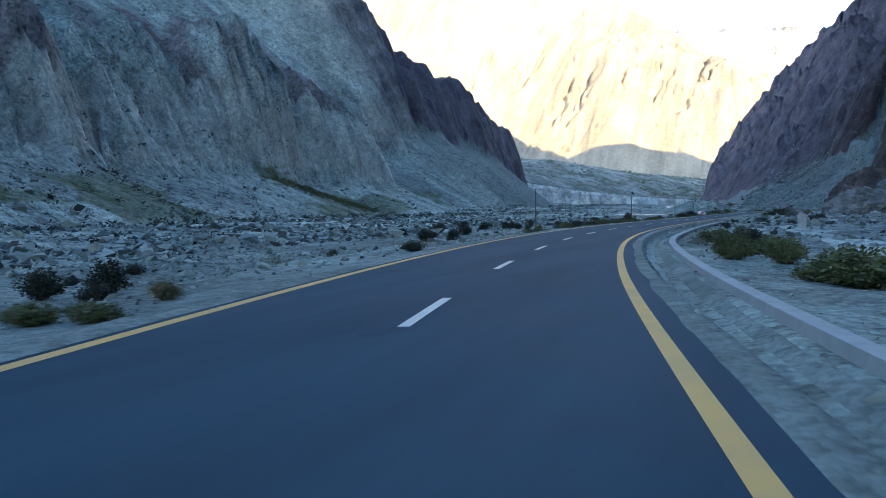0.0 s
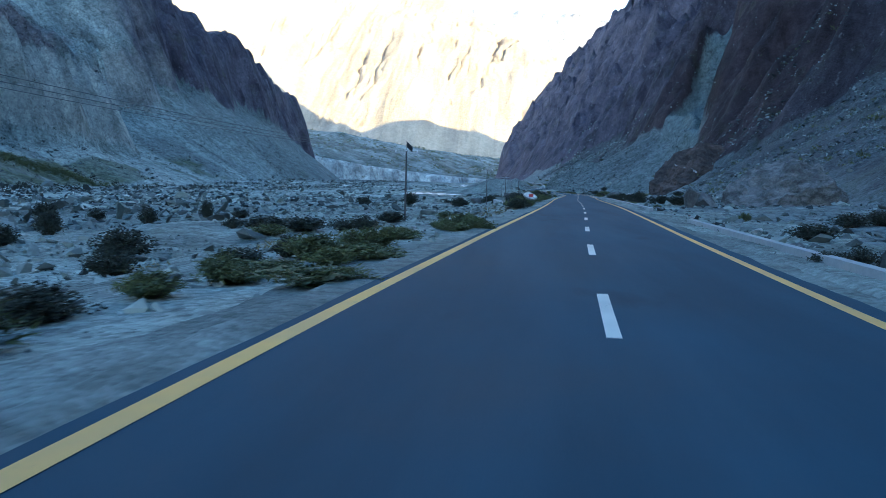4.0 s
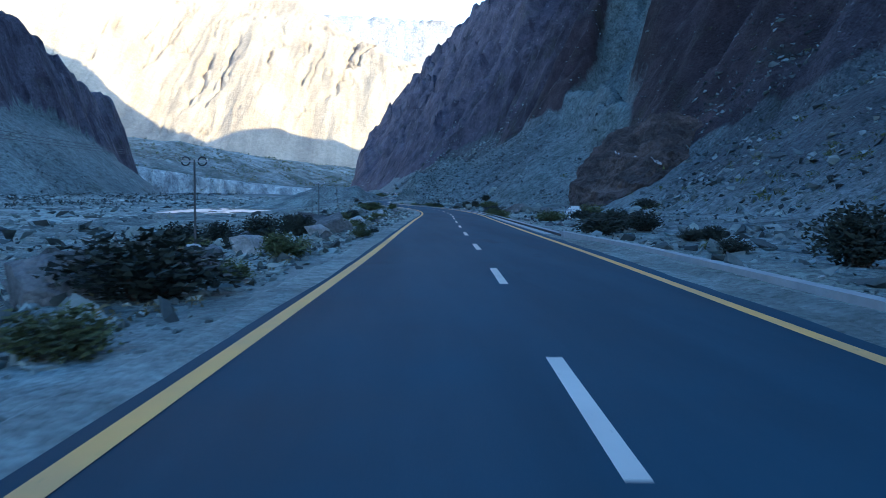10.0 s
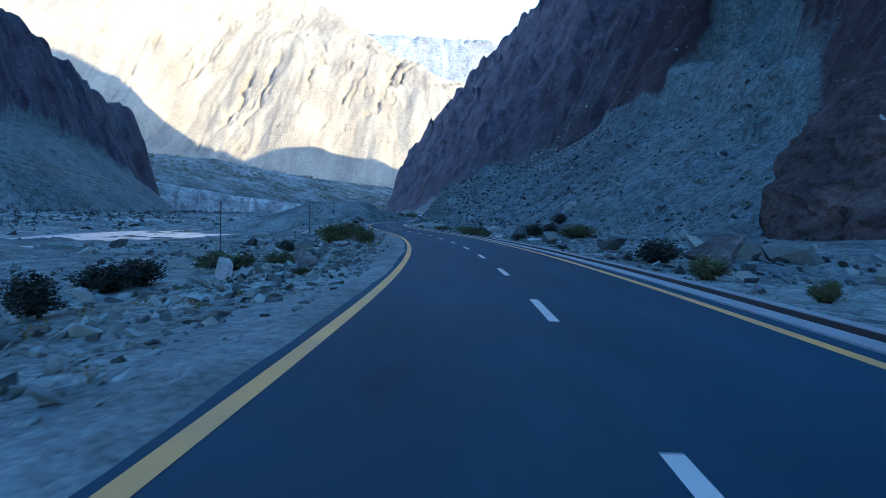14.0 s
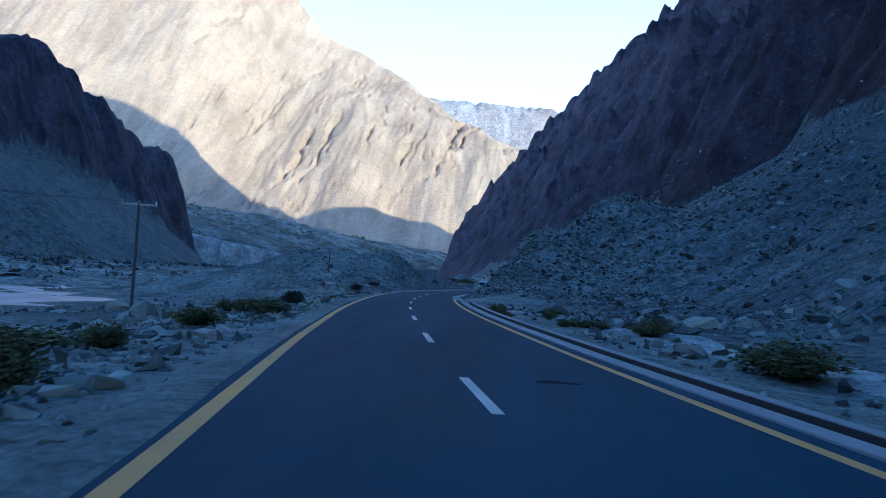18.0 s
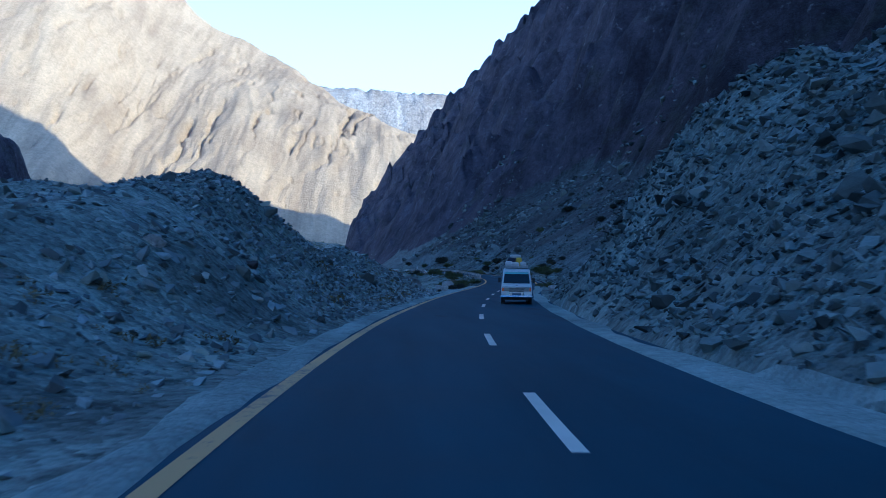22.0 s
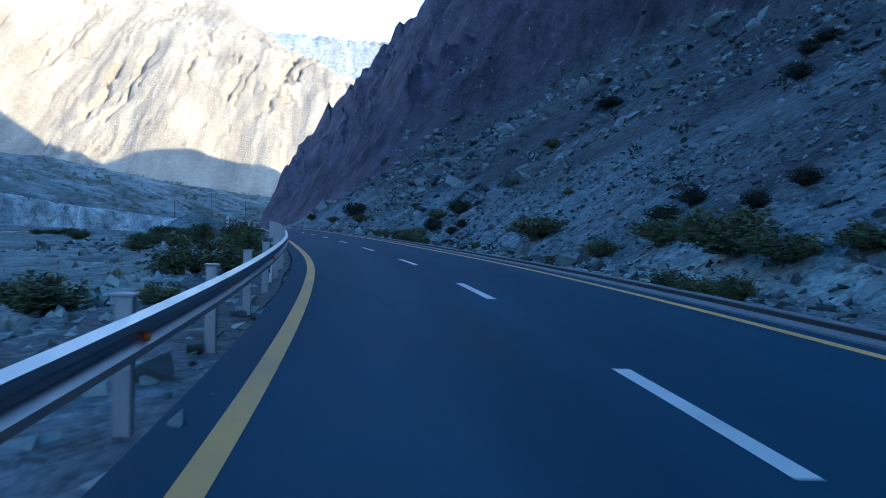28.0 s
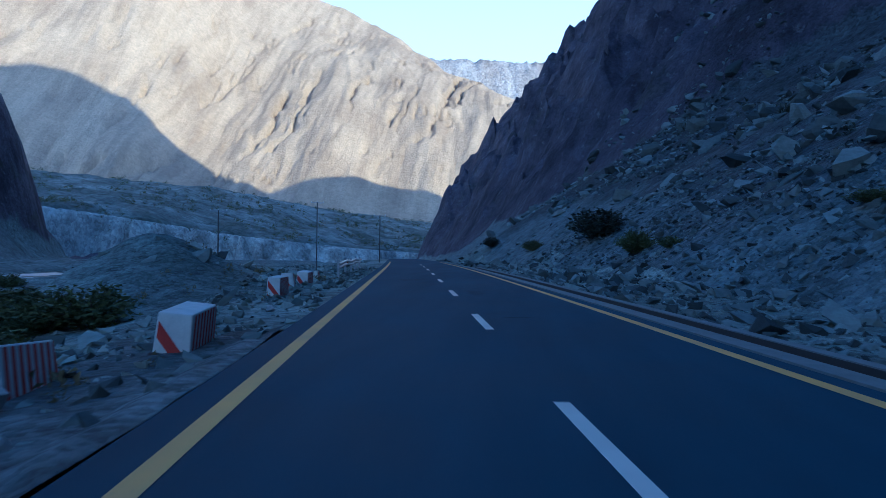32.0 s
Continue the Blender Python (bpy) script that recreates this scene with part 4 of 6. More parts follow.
def marker_post(u, l, high, label):
    thing = tagged(new("marker_post"), label, "marker post", "roadside marker posts")
    thing.matrix_basis = place(u, l)
    part("post", box(bmesh.new(), -0.09, 0.09, -0.06, 0.06, -0.4, high, 0.012), M_WHITEPAINT, thing)
    for k in range(3):
        part("mark", box(bmesh.new(), -0.05, 0.05, -0.068, -0.058, high * (0.42 + 0.17 * k), high * (0.42 + 0.17 * k) + 0.085), M_BLACK, thing, "black painted mark")
    return thing


marker_post(709, -4.62, 0.62, "white kilometre post with black painted marks")
marker_post(763.5, -7.4, 1.75, "tall white concrete post behind the rail")
marker_post(728, -9.0, 0.5, "small white post in the scrub")


# ---- power line ----
def utility_pole(u, l, top, arm=1.6, extra="", turn=0.0):
    """A slim pole whose top is given above the road."""
    thing = tagged(new("utility_pole"), "slim grey concrete utility pole with one crossarm", "utility pole", "poles of the power line")
    m = place(u, l, None, turn)
    thing.matrix_basis = m
    h = top + float(road_z(np.array(float(u)))) - m.translation.z
    part("shaft", rod(bmesh.new(), (0, 0, -0.6), (0, 0, h), 0.085, 0.06, 10), M_POLE, thing)
    arm_ob = part("crossarm", box(bmesh.new(), -arm / 2, arm / 2, -0.04, 0.04, h - 0.16, h - 0.08, 0.008), M_POST, thing)
    for x in (-arm / 2 + 0.06, 0.0, arm / 2 - 0.06):
        bm = rod(bmesh.new(), (x, 0, h - 0.08), (x, 0, h + 0.07), 0.03, 0.022, 8)
        bmesh.ops.create_cone(bm, cap_ends=True, segments=8, radius1=0.055, radius2=0.03, depth=0.05, matrix=Matrix.Translation((x, 0, h + 0.02)))
        part("insulator", bm, M_WHITEPAINT, arm_ob, "pale ceramic insulator")
    for s in (-1, 1):
        part("brace", rod(bmesh.new(), (s * arm * 0.32, 0.03, h - 0.12), (0, 0.03, h - 0.62), 0.012, None, 5), M_POST, thing)
    if extra == "flag":
        bm = bmesh.new()
        g = [[bm.verts.new((0.02 + 0.085 * i, 0.05 * math.sin(i * 1.3), h + 0.25 + 0.085 * j - 0.07 * i)) for j in range(6)] for i in range(6)]
        for a, b in zip(g, g[1:]):
            for k in range(5):
                bm.faces.new((a[k], b[k], b[k + 1], a[k + 1]))
        part("flag", bm, M_BLACK, thing, "limp black cloth flag")
        part("flag_stick", rod(bmesh.new(), (0, 0, h - 0.1), (0, 0, h + 0.75), 0.015, None, 6), M_STEM, thing)
    if extra == "coil":
        for x in (-0.55, 0.5):
            bm = bmesh.new()
            for k in range(14):
                a, b = 2 * math.pi * k / 14, 2 * math.pi * (k + 1) / 14
                rod(bm, (x + 0.27 * math.cos(a), 0, h - 0.12 + 0.27 * math.sin(a)), (x + 0.27 * math.cos(b), 0, h - 0.12 + 0.27 * math.sin(b)), 0.045, None, 6)
            part("cable_coil", bm, M_BLACK, thing, "black coil of spare cable")
    return Vector((m.translation.x, m.translation.y, m.translation.z + h - 0.02))


LINE = [(99.7, -13.3, 4.0, ""), (161, -13.0, 4.0, "flag"), (233.6, -14.0, 4.3, ""), (301.7, -16.7, 4.1, "coil"), (368.3, -17.6, 4.0, ""), (437, -21.6, 3.3, ""),
        (483.5, -13.2, 4.4, ""), (562, -16.2, 5.2, "")]
tops = [utility_pole(u, l, z, 1.7, e) for u, l, z, e in LINE]
end_tops = [utility_pole(905, -4.9, 6.5), utility_pole(893.6, -12.8, 7.6), utility_pole(862, -19.0, 5.0)]


def sign_frame(u, l, wide, low, high):
    """An empty steel sign frame on one post: five uprights and three rails."""
    thing = tagged(new("sign_frame"), "empty rusty steel sign frame on a single post", "sign frame")
    thing.matrix_basis = place(u, l, 0.0, 8)
    foot = float(height(np.array(float(u)), road_v(np.array(float(u))) + l, False) - road_z(np.array(float(u))))
    part("post", rod(bmesh.new(), (0, 0.04, foot - 0.4), (0, 0.04, high), 0.035, None, 8), M_WIRE, thing)
    for x in (-0.5, -0.17, 0.17, 0.5):
        part("upright", box(bmesh.new(), x * wide - 0.012, x * wide + 0.012, -0.012, 0.012, low, high), M_WIRE, thing)
    for f in (0.0, 0.5, 1.0):
        z = low + (high - low) * f
        part("rail", box(bmesh.new(), -wide / 2 - 0.02, wide / 2 + 0.02, 0.014, 0.036, z - 0.014, z + 0.014), M_WIRE, thing)


sign_frame(100.2, -10.7, 1.5, 1.15, 2.25)


def wire(a, b, sag, side):
    across = (b - a).cross(Vector((0, 0, 1))).normalized() * side
    bm = bmesh.new()
    rings = []
    for k in range(17):
        t = k / 16
        p = a.lerp(b, t) + across - Vector((0, 0, 4 * sag * t * (1 - t)))
        d = (b - a).normalized()
        x = d.cross(Vector((0, 0, 1))).normalized()
        y = x.cross(d)
        rings.append([bm.verts.new(p + 0.011 * (math.cos(q) * x + math.sin(q) * y)) for q in (0, 2.094, 4.189)])
    for r, s in zip(rings, rings[1:]):
        for k in range(3):
            bm.faces.new((r[k], r[(k + 1) % 3], s[(k + 1) % 3], s[k]))
    tagged(part("overhead_wire", bm, M_WIRE), "thin dark overhead power wire between poles", "wire", "wires of the power line")


for a, b in zip(tops, tops[1:]):
    for side in (-0.79, 0.0, 0.79):
        wire(a, b, 0.5, side)


# ---- boulders ----
def stone_shape(seed, cuts=9, level=3, flat=0.75, jag=0.05, low=0.45, top=0.8):
    """A rounded lump cut by random planes: verts and triangles of about unit size, its base near z = 0."""
    rng = random.Random(seed)
    bm = bmesh.new()
    bmesh.ops.create_icosphere(bm, subdivisions=level, radius=1.0)
    co = np.array([v.co[:] for v in bm.verts])
    tri = np.array([[v.index for v in f.verts] for f in bm.faces])
    bm.free()
    for _ in range(cuts):
        d = np.array([rng.gauss(0, 1), rng.gauss(0, 1), rng.gauss(0, 0.8)])
        d /= np.linalg.norm(d)
        lim = rng.uniform(low, top)
        over = np.maximum(co @ d - lim, 0)
        co = co - 0.97 * over[:, None] * d
    if level > 2:
        co = co * (1 + jag * fbm(co[:, 0] * 2.5 + seed, co[:, 1] * 2.5 + 2 * co[:, 2], 3, seed)[:, None])
    co[:, 2] *= flat
    span_ = co.max(0) - co.min(0)
    co[:, :2] -= (co.max(0) + co.min(0))[:2] / 2
    co[:, 2] -= co[:, 2].min()
    return co / span_.max(), tri


def boulder(name, u, l, w, d, h, mat, label, seed, turn=0.0, sink=0.15, level=3, dz=None, group=""):
    co, tri = stone_shape(seed, 16, max(level, 4), 0.75, 0.06, 0.28, 0.74)
    span_ = co.max(0)- co.min(0)
    co = co / span_ * np.array([w, d, h * (1 + sink)])
    co[:, 2] -= h * sink
    ob = new(name, mesh_from(name, co, tri, mat))
    ob.matrix_basis = place(u, l, dz, turn)
    return tagged(ob, label, "boulder", group)




def outcrop(u, l, w, d, h, turn, mat=None, label="huge dark brown outcrop with pale veins", rise=-1.5):
    """A huge craggy mass: a rounded block with slanting shoulders and ledges."""
    bm = bmesh.new()
    bmesh.ops.create_icosphere(bm, subdivisions=6, radius=1.0)
    co = np.array([v.co[:] for v in bm.verts])
    tri = np.array([[v.index for v in f.verts] for f in bm.faces])
    bm.free()
    co = co / (np.abs(co) ** 3.4).sum(1, keepdims=True) ** (1 / 3.4)
    for nx, ny, nz, lim in ((-0.74, -0.1, 0.66, 0.80), (-0.2, -0.55, 0.81, 0.92), (-0.93, -0.36, 0.08, 0.98), (0.45, -0.5, 0.74, 0.97), (-0.3, -0.93, -0.2, 0.92)):
        dvec = np.array([nx, ny, nz]) / math.sqrt(nx * nx + ny * ny + nz * nz)
        co = co - 0.95 * np.maximum(co @ dvec - lim, 0)[:, None] * dvec
    a, b, c = co[:, 0] * w / 2, co[:, 1] * d / 2, co[:, 2] * h
    big = fbm(a / 7 + b / 9, c / 5 - b / 11, 4, 301, 0.55, True)
    fine = fbm(a / 1.6 + c / 6, b / 1.6 + c / 1.9, 4, 303, 0.6)
    push = (0.9 * big + 0.45 * fine)[:, None]
    out = co / np.linalg.norm(co, axis=1, keepdims=True)
    pts = np.stack([a, b, c], -1) + push * out
    ob = new("rock_outcrop", mesh_from("rock_outcrop", pts, tri, mat or M_BROWN))
    ob.matrix_basis = place(u, l, rise, turn)
    return tagged(ob, label, "rock outcrop")


giant = outcrop(424, 52, 36, 32, 20.0, 10)
outcrop(224, 29, 13, 13, 6.5, 20, M_BOULDER, "stepped grey crag at the foot of the scree", -0.8)
G = boulder("boulder", 231.4, -7.1, 2.2, 1.9, 1.4, M_PALE_ROCK, "boulder painted white with a red panel", 12, 0, 0.3, 4)


def lay_on(ob, x0, x1, z0, z1, mat, name, label="", nx=8, nz=6, lift=0.012, frm=-1):
    """A painted patch that follows the front of a boulder (its -y side), found by casting rays onto its own mesh."""
    from mathutils.bvhtree import BVHTree
    tree = BVHTree.FromPolygons([v.co for v in ob.data.vertices], [p.vertices for p in ob.data.polygons])
    bm = bmesh.new()
    grid = []
    for i in range(nx + 1):
        col = []
        for j in range(nz + 1):
            hit = tree.ray_cast(Vector((x0 + (x1 - x0) * i / nx, frm * 60, z0 + (z1 - z0) * j / nz)), Vector((0, -frm, 0)))
            col.append(bm.verts.new(hit[0] + hit[1] * lift) if hit[0] is not None else None)
        grid.append(col)
    for i in range(nx):
        for j in range(nz):
            q = (grid[i][j], grid[i + 1][j], grid[i + 1][j + 1], grid[i][j + 1])
            if all(q) and max((a.co - b.co).length for a in q for b in q) < 4.5 * max(x1 - x0, z1 - z0) / min(nx, nz):
                bm.faces.new(q)
    bmesh.ops.delete(bm, geom=[v for v in bm.verts if not v.link_faces], context="VERTS")
    return part(name, bm, mat, ob, label)


lay_on(G, -0.95, 0.98, 0.18, 1.25, M_WHITEPAINT, "white_panel", "chalky white paint", 14, 10)
lay_on(G, -0.22, 0.42, 0.52, 0.98, M_RED, "red_panel", "red painted panel", 8, 6, 0.024)
for k in range(5):
    lay_on(G, -0.75 + 0.3 * k, -0.58 + 0.3 * k, 0.42 + 0.04 * (k % 2), 0.47 + 0.05 * (k % 3), M_POST, "painted_bar", "dark painted stroke", 3, 2, 0.026)
boulder("boulder", 234.0, -10.0, 2.8, 2.2, 1.5, M_BOULDER, "grey boulder with white painted marks", 31, 25, 0.4, 4)
B = boulder("boulder", 344.5, 13.8, 2.4, 1.6, 1.75, M_BOULDER, "grey boulder with a whitewashed face", 44, -8, 0.3, 4)
lay_on(B, -1.12, 1.12, 0.06, 1.7, M_WHITEPAINT, "white_face", "whitewashed face", 12, 10)
for k in range(4):
    lay_on(B, -0.7 + 0.36 * k, -0.45 + 0.36 * k, 1.1 - 0.1 * (k % 2), 1.18, M_POST, "painted_bar", "faded grey stroke", 3, 2, 0.024)
lay_on(giant, -15.2, -13.4, 2.0, 3.8, M_WHITEPAINT, "white_panel", "whitewashed patch", 6, 6, 0.06)
lay_on(giant, -11.9, -11.0, 3.0, 4.2, M_WHITEPAINT, "white_panel", "whitewashed patch", 5, 5, 0.06)
for k in range(11):
    lay_on(giant, -12.6 + 0.22 * k + 0.1 * (k % 3), -12.25 + 0.22 * k + 0.12 * (k % 2), 14.6 - 0.45 * k, 15.2 - 0.45 * k, M_VEIN, "pale_vein", "pale quartz vein", 2, 3, 0.05)
N = boulder("boulder", 654.0, -13.6, 4.6, 3.0, 2.3, M_BOULDER, "dark boulder with white painted letters", 57, 10, 0.35, 4)
letters = bpy.data.curves.new("painted_letters", "FONT")
letters.body, letters.size, letters.extrude, letters.align_x = "BNF", 0.72, 0.012, "CENTER"
text_ob = new("letters_curve", letters)
text_me = bpy.data.meshes.new_from_object(text_ob)
bpy.data.objects.remove(text_ob)
text_me.materials.append(M_WHITEPAINT)
text = new("painted_letters", text_me)
text.parent = N
text.matrix_basis = pose(0.98, -1.30, 0.72, 78, 0, 4)
text["label"] = "white painted letters"
for i, (u, l, w, d, h, m, turn) in enumerate((
        (641.5, -6.5, 1.75, 1.1, 0.85, M_PALE_ROCK, 12), (635.6, 5.4, 1.6, 0.9, 0.62, M_PALE_ROCK, -6), (641.6, 5.7, 0.9, 0.7, 0.55, M_PALE_ROCK, 30),
        (654, 10.2, 1.1, 0.9, 0.65, M_PALE_ROCK, 80), (646.5, 9.8, 1.7, 1.2, 0.6, M_PALE_ROCK, 5), (638.8, 10.2, 1.9, 1.2, 0.75, M_PALE_ROCK, 140),
        (639.5, 7.6, 1.7, 0.9, 0.4, M_BROWN, 15), (246.4, -13.4, 1.6, 1.3, 1.1, M_PALE_ROCK, 50), (277.5, -20.5, 3.0, 2.2, 1.3, M_BOULDER, 10),
        (288, -19.4, 2.2, 1.8, 1.2, M_BOULDER, 70), (269, -22.8, 3.4, 2.4, 1.5, M_BOULDER, 30), (303, -11.4, 2.1, 1.4, 0.75, M_PALE_ROCK, 100),
        (373.6, -9.2, 0.4, 1.8, 0.95, M_PALE_ROCK, 35), (377.7, -7.0, 1.2, 0.9, 0.75, M_BOULDER, 60), (361.5, -17.6, 4.2, 2.6, 1.9, M_BOULDER, 20),
        (391.5, 13.0, 3.4, 2.2, 1.5, M_BOULDER, -10), (364, 13.4, 2.4, 2.0, 1.2, M_BOULDER, 40), (355, 15.2, 1.8, 1.5, 1.1, M_BOULDER, 75),
        (262.7, -8.5, 2.1, 1.8, 1.1, M_BOULDER, 20), (267.1, -9.8, 1.3, 1.1, 0.95, M_BOULDER, 60), (275.5, -10.2, 1.5, 1.3, 0.85, M_PALE_ROCK, 5), (267.4, -7.4, 1.2, 1.0, 0.65, M_BOULDER, 35),
        (276.9, -9.3, 1.3, 1.1, 0.8, M_BOULDER, 90), (278.6, -8.2, 1.9, 1.2, 0.75, M_PALE_ROCK, 15), (294.8, -7.3, 1.6, 1.3, 1.2, M_BOULDER, 40), (293.2, -7.9, 1.4, 1.1, 0.6, M_PALE_ROCK, 10),
        (289, -6.7, 0.9, 0.7, 0.45, M_BOULDER, 70), (298.4, -8.0, 1.5, 1.2, 1.0, M_BOULDER, 25), (298, -6.9, 0.9, 0.8, 0.7, M_BOULDER, 80), (311.1, -7.6, 1.7, 1.2, 0.85, M_PALE_ROCK, 55),
        (271, -12.5, 2.0, 1.7, 1.1, M_BOULDER, 12), (284, -11.8, 1.8, 1.4, 0.9, M_PALE_ROCK, 45), (306, -14.5, 2.4, 1.8, 1.3, M_BOULDER, 65), (318, -10.4, 1.6, 1.3, 0.8, M_BOULDER, 30),
        (533, -9.6, 1.3, 1.0, 0.7, M_PALE_ROCK, 15), (551, -8.0, 1.9, 1.5, 0.95, M_BOULDER, 50), (628, -5.9, 1.4, 0.8, 0.6, M_PALE_ROCK, 25),
        (206, 13.3, 2.2, 2.0, 2.5, M_BOULDER, 60), (209.5, 15.6, 2.6, 2.2, 1.9, M_BOULDER, 20), (104.6, 15.6, 1.4, 1.0, 1.7, M_PALE_ROCK, 15),
        (791.6, -6.0, 0.5, 0.45, 0.4, M_PALE_ROCK, 10), (752, 7.6, 0.45, 0.4, 0.4, M_PALE_ROCK, 0), (782, 9.0, 0.8, 0.6, 0.5, M_PALE_ROCK, 70))):
    boulder("boulder", u, l, w, d, h, m, {"boulder_grey": "grey weathered boulder among the stones", "boulder_pale": "pale sharp-edged boulder near the road", "boulder_brown": "dark brown boulder at the slope's foot"}[m.name], 80 + i, turn, 0.38, 3, None, "roadside boulders")


# ---- minibus with its load ----
def minibus():
    bus = tagged(new("minibus"), "white minibus with a blue side stripe and loaded roof rack", "minibus")
    side = [(2.28, 0.36), (2.36, 0.52), (2.34, 0.97), (2.20, 1.07), (1.52, 1.80), (1.32, 1.93), (0.8, 1.98), (-2.05, 1.98), (-2.28, 1.88), (-2.36, 1.05), (-2.36, 0.42), (-2.26, 0.34)]
    half = lambda z: 0.845 - 0.11 * max(0.0, z - 0.95)
    bm = bmesh.new()
    a = [bm.verts.new((-half(z), y, z)) for y, z in side]
    b = [bm.verts.new((half(z), y, z)) for y, z in side]
    bm.faces.new(a)
    bm.faces.new(b[::-1])
    for k in range(len(side)):
        bm.faces.new((a[k], b[k], b[(k + 1) % len(side)], a[(k + 1) % len(side)]))
    bmesh.ops.recalc_face_normals(bm, faces=bm.faces)
    bmesh.ops.bevel(bm, geom=list(bm.edges), offset=0.045, segments=3, affect="EDGES", profile=0.5)
    paint = plain("bus_white", (0.70, 0.71, 0.71), 0.35, 0, 0.1, 0.5)
    glass = plain("dark_glass", (0.015, 0.017, 0.02), 0.06, 0, 0.02, 1.0, 0, 0.6)
    strip_m = plain("pale_sunstrip", (0.35, 0.52, 0.50), 0.4, 0, 0.05)
    chrome = plain("bumper_chrome", (0.7, 0.72, 0.74), 0.2, 0.9, 0.08)
    stripe_m = plain("blue_stripe", (0.10, 0.14, 0.22), 0.4, 0, 0.08)
    rubber = plain("tyre_rubber", (0.02, 0.02, 0.021), 0.85, 0, 0.2, 0.1)
    curtain = plain("pale_curtain", (0.55, 0.42, 0.24), 0.8, 0, 0.1, 0.2)
    part("body", bm, paint, bus, smooth_shade=False)

    def slab(name, pts, thick, mat, parent=bus, label=""):
        """A thin panel with a real edge, pushed out along its normal."""
        bm = bmesh.new()
        p = [Vector(q) for q in pts]
        n = (p[1] - p[0]).cross(p[2] - p[0]).normalized() * thick
        lo, hi = [bm.verts.new(q - n) for q in p], [bm.verts.new(q + n) for q in p]
        bm.faces.new(lo)
        bm.faces.new(hi[::-1])
        for k in range(len(p)):
            bm.faces.new((lo[k], lo[(k + 1) % len(p)], hi[(k + 1) % len(p)], hi[k]))
        return part(name, bm, mat, parent, label)

    on_front = lambda x, f: (x, 2.20 - 0.68 * f, 1.07 + 0.73 * f)
    slab("windscreen", [on_front(-0.73, 0.10), on_front(0.73, 0.10), on_front(0.66, 0.96), on_front(-0.66, 0.96)], 0.012, glass, bus, "dark windscreen")
    slab("sunstrip", [on_front(-0.68, 0.80), on_front(0.68, 0.80), on_front(0.655, 0.95), on_front(-0.655, 0.95)], 0.017, strip_m, bus, "pale green sunstrip")
    for s in (-1, 1):
        for y0, y1 in ((0.62, 1.36), (-0.55, 0.52), (-1.5, -0.65), (-2.12, -1.6)):
            w = lambda y, z: (s * (half(z) + 0.003), y, z)
            top = 1.78
            win = slab("side_window", [w(y0, 1.12), w(y1 + (0.32 if y0 > 0.6 else 0), 1.12), w(y1, top), w(y0, top)], 0.008, glass, bus, "dark side window")
            if y0 < 0.6:
                slab("curtain", [w(y0 + 0.08, 1.22), w(y1 - 0.08, 1.22), w(y1 - 0.08, 1.70), w(y0 + 0.08, 1.70)], 0.012, curtain, win, "pale drawn curtain")
        slab("stripe", [(s * 0.848, -2.25, 0.80), (s * 0.848, 2.2, 0.80), (s * 0.848, 2.2, 0.90), (s * 0.848, -2.25, 0.90)], 0.006, stripe_m)
        part("mirror", box(box(bmesh.new(), min(s * 0.88, s * 1.02), max(s * 0.88, s * 1.02), 1.62, 1.70, 1.18, 1.45, 0.02), min(s * 0.80, s * 0.9), max(s * 0.80, s * 0.9), 1.63, 1.67, 1.36, 1.40), M_BLACK, bus, "black door mirror")
        lamp = part("headlight", box(bmesh.new(), min(s * 0.42, s * 0.80), max(s * 0.42, s * 0.80), 2.30, 2.375, 0.70, 0.90, 0.02), plain("lamp_glass", (0.30, 0.29, 0.27), 0.15, 0, 0.1), bus, "dull headlight")
        part("indicator", box(bmesh.new(), min(s * 0.70, s * 0.80), max(s * 0.70, s * 0.80), 2.372, 2.386, 0.72, 0.88, 0.004), M_ORANGE, lamp, "orange indicator")
        part("fog_lamp", rod(bmesh.new(), (s * 0.33, 2.46, 0.56), (s * 0.33, 2.53, 0.56), 0.07, 0.075, 12), chrome, bus, "round chrome fog lamp")
        for y in (1.55, -1.35):
            wheel = tagged(new("wheel"), "black wheel with a steel rim")
            wheel.parent = bus
            wheel.matrix_basis = pose(s * 0.73, y, 0.33, 0, 90, 0)
            part("tyre", rod(bmesh.new(), (0, 0, -0.11), (0, 0, 0.11), 0.33, None, 24), rubber, wheel)
            part("rim", rod(bmesh.new(), (0, 0, -0.118), (0, 0, 0.118), 0.19, None, 16), M_STEEL, wheel)
            part("wheel_arch", rod(bmesh.new(), (s * 0.64, y, 0.36), (s * 0.852, y, 0.36), 0.40, None, 24), M_BLACK, bus, "dark wheel arch")
        part("wiper", rod(bmesh.new(), Vector(on_front(s * 0.1, 0.06)) + Vector((0, 0.03, 0.02)), Vector(on_front(s * 0.62, 0.13)) + Vector((0, 0.03, 0.02)), 0.011, None, 5), M_BLACK, bus)
    grille = part("grille", box(bmesh.new(), -0.42, 0.42, 2.30, 2.362, 0.66, 0.90, 0.01), M_BLACK, bus, "black grille")
    for k in range(4):
        part("grille_bar", box(bmesh.new(), -0.42, 0.42, 2.355, 2.372, 0.685 + 0.055 * k, 0.70 + 0.055 * k), M_POST, grille)
    part("grille_trim", box(bmesh.new(), -0.80, 0.80, 2.31, 2.38, 0.915, 0.95, 0.008), chrome, bus, "bright chrome trim")
    part("badge", box(bmesh.new(), -0.05, 0.05, 2.24, 2.30, 1.0, 1.06, 0.01), M_POST, bus)
    part("bumper", box(bmesh.new(), -0.90, 0.90, 2.30, 2.50, 0.36, 0.50, 0.04), chrome, bus, "pale front bumper")
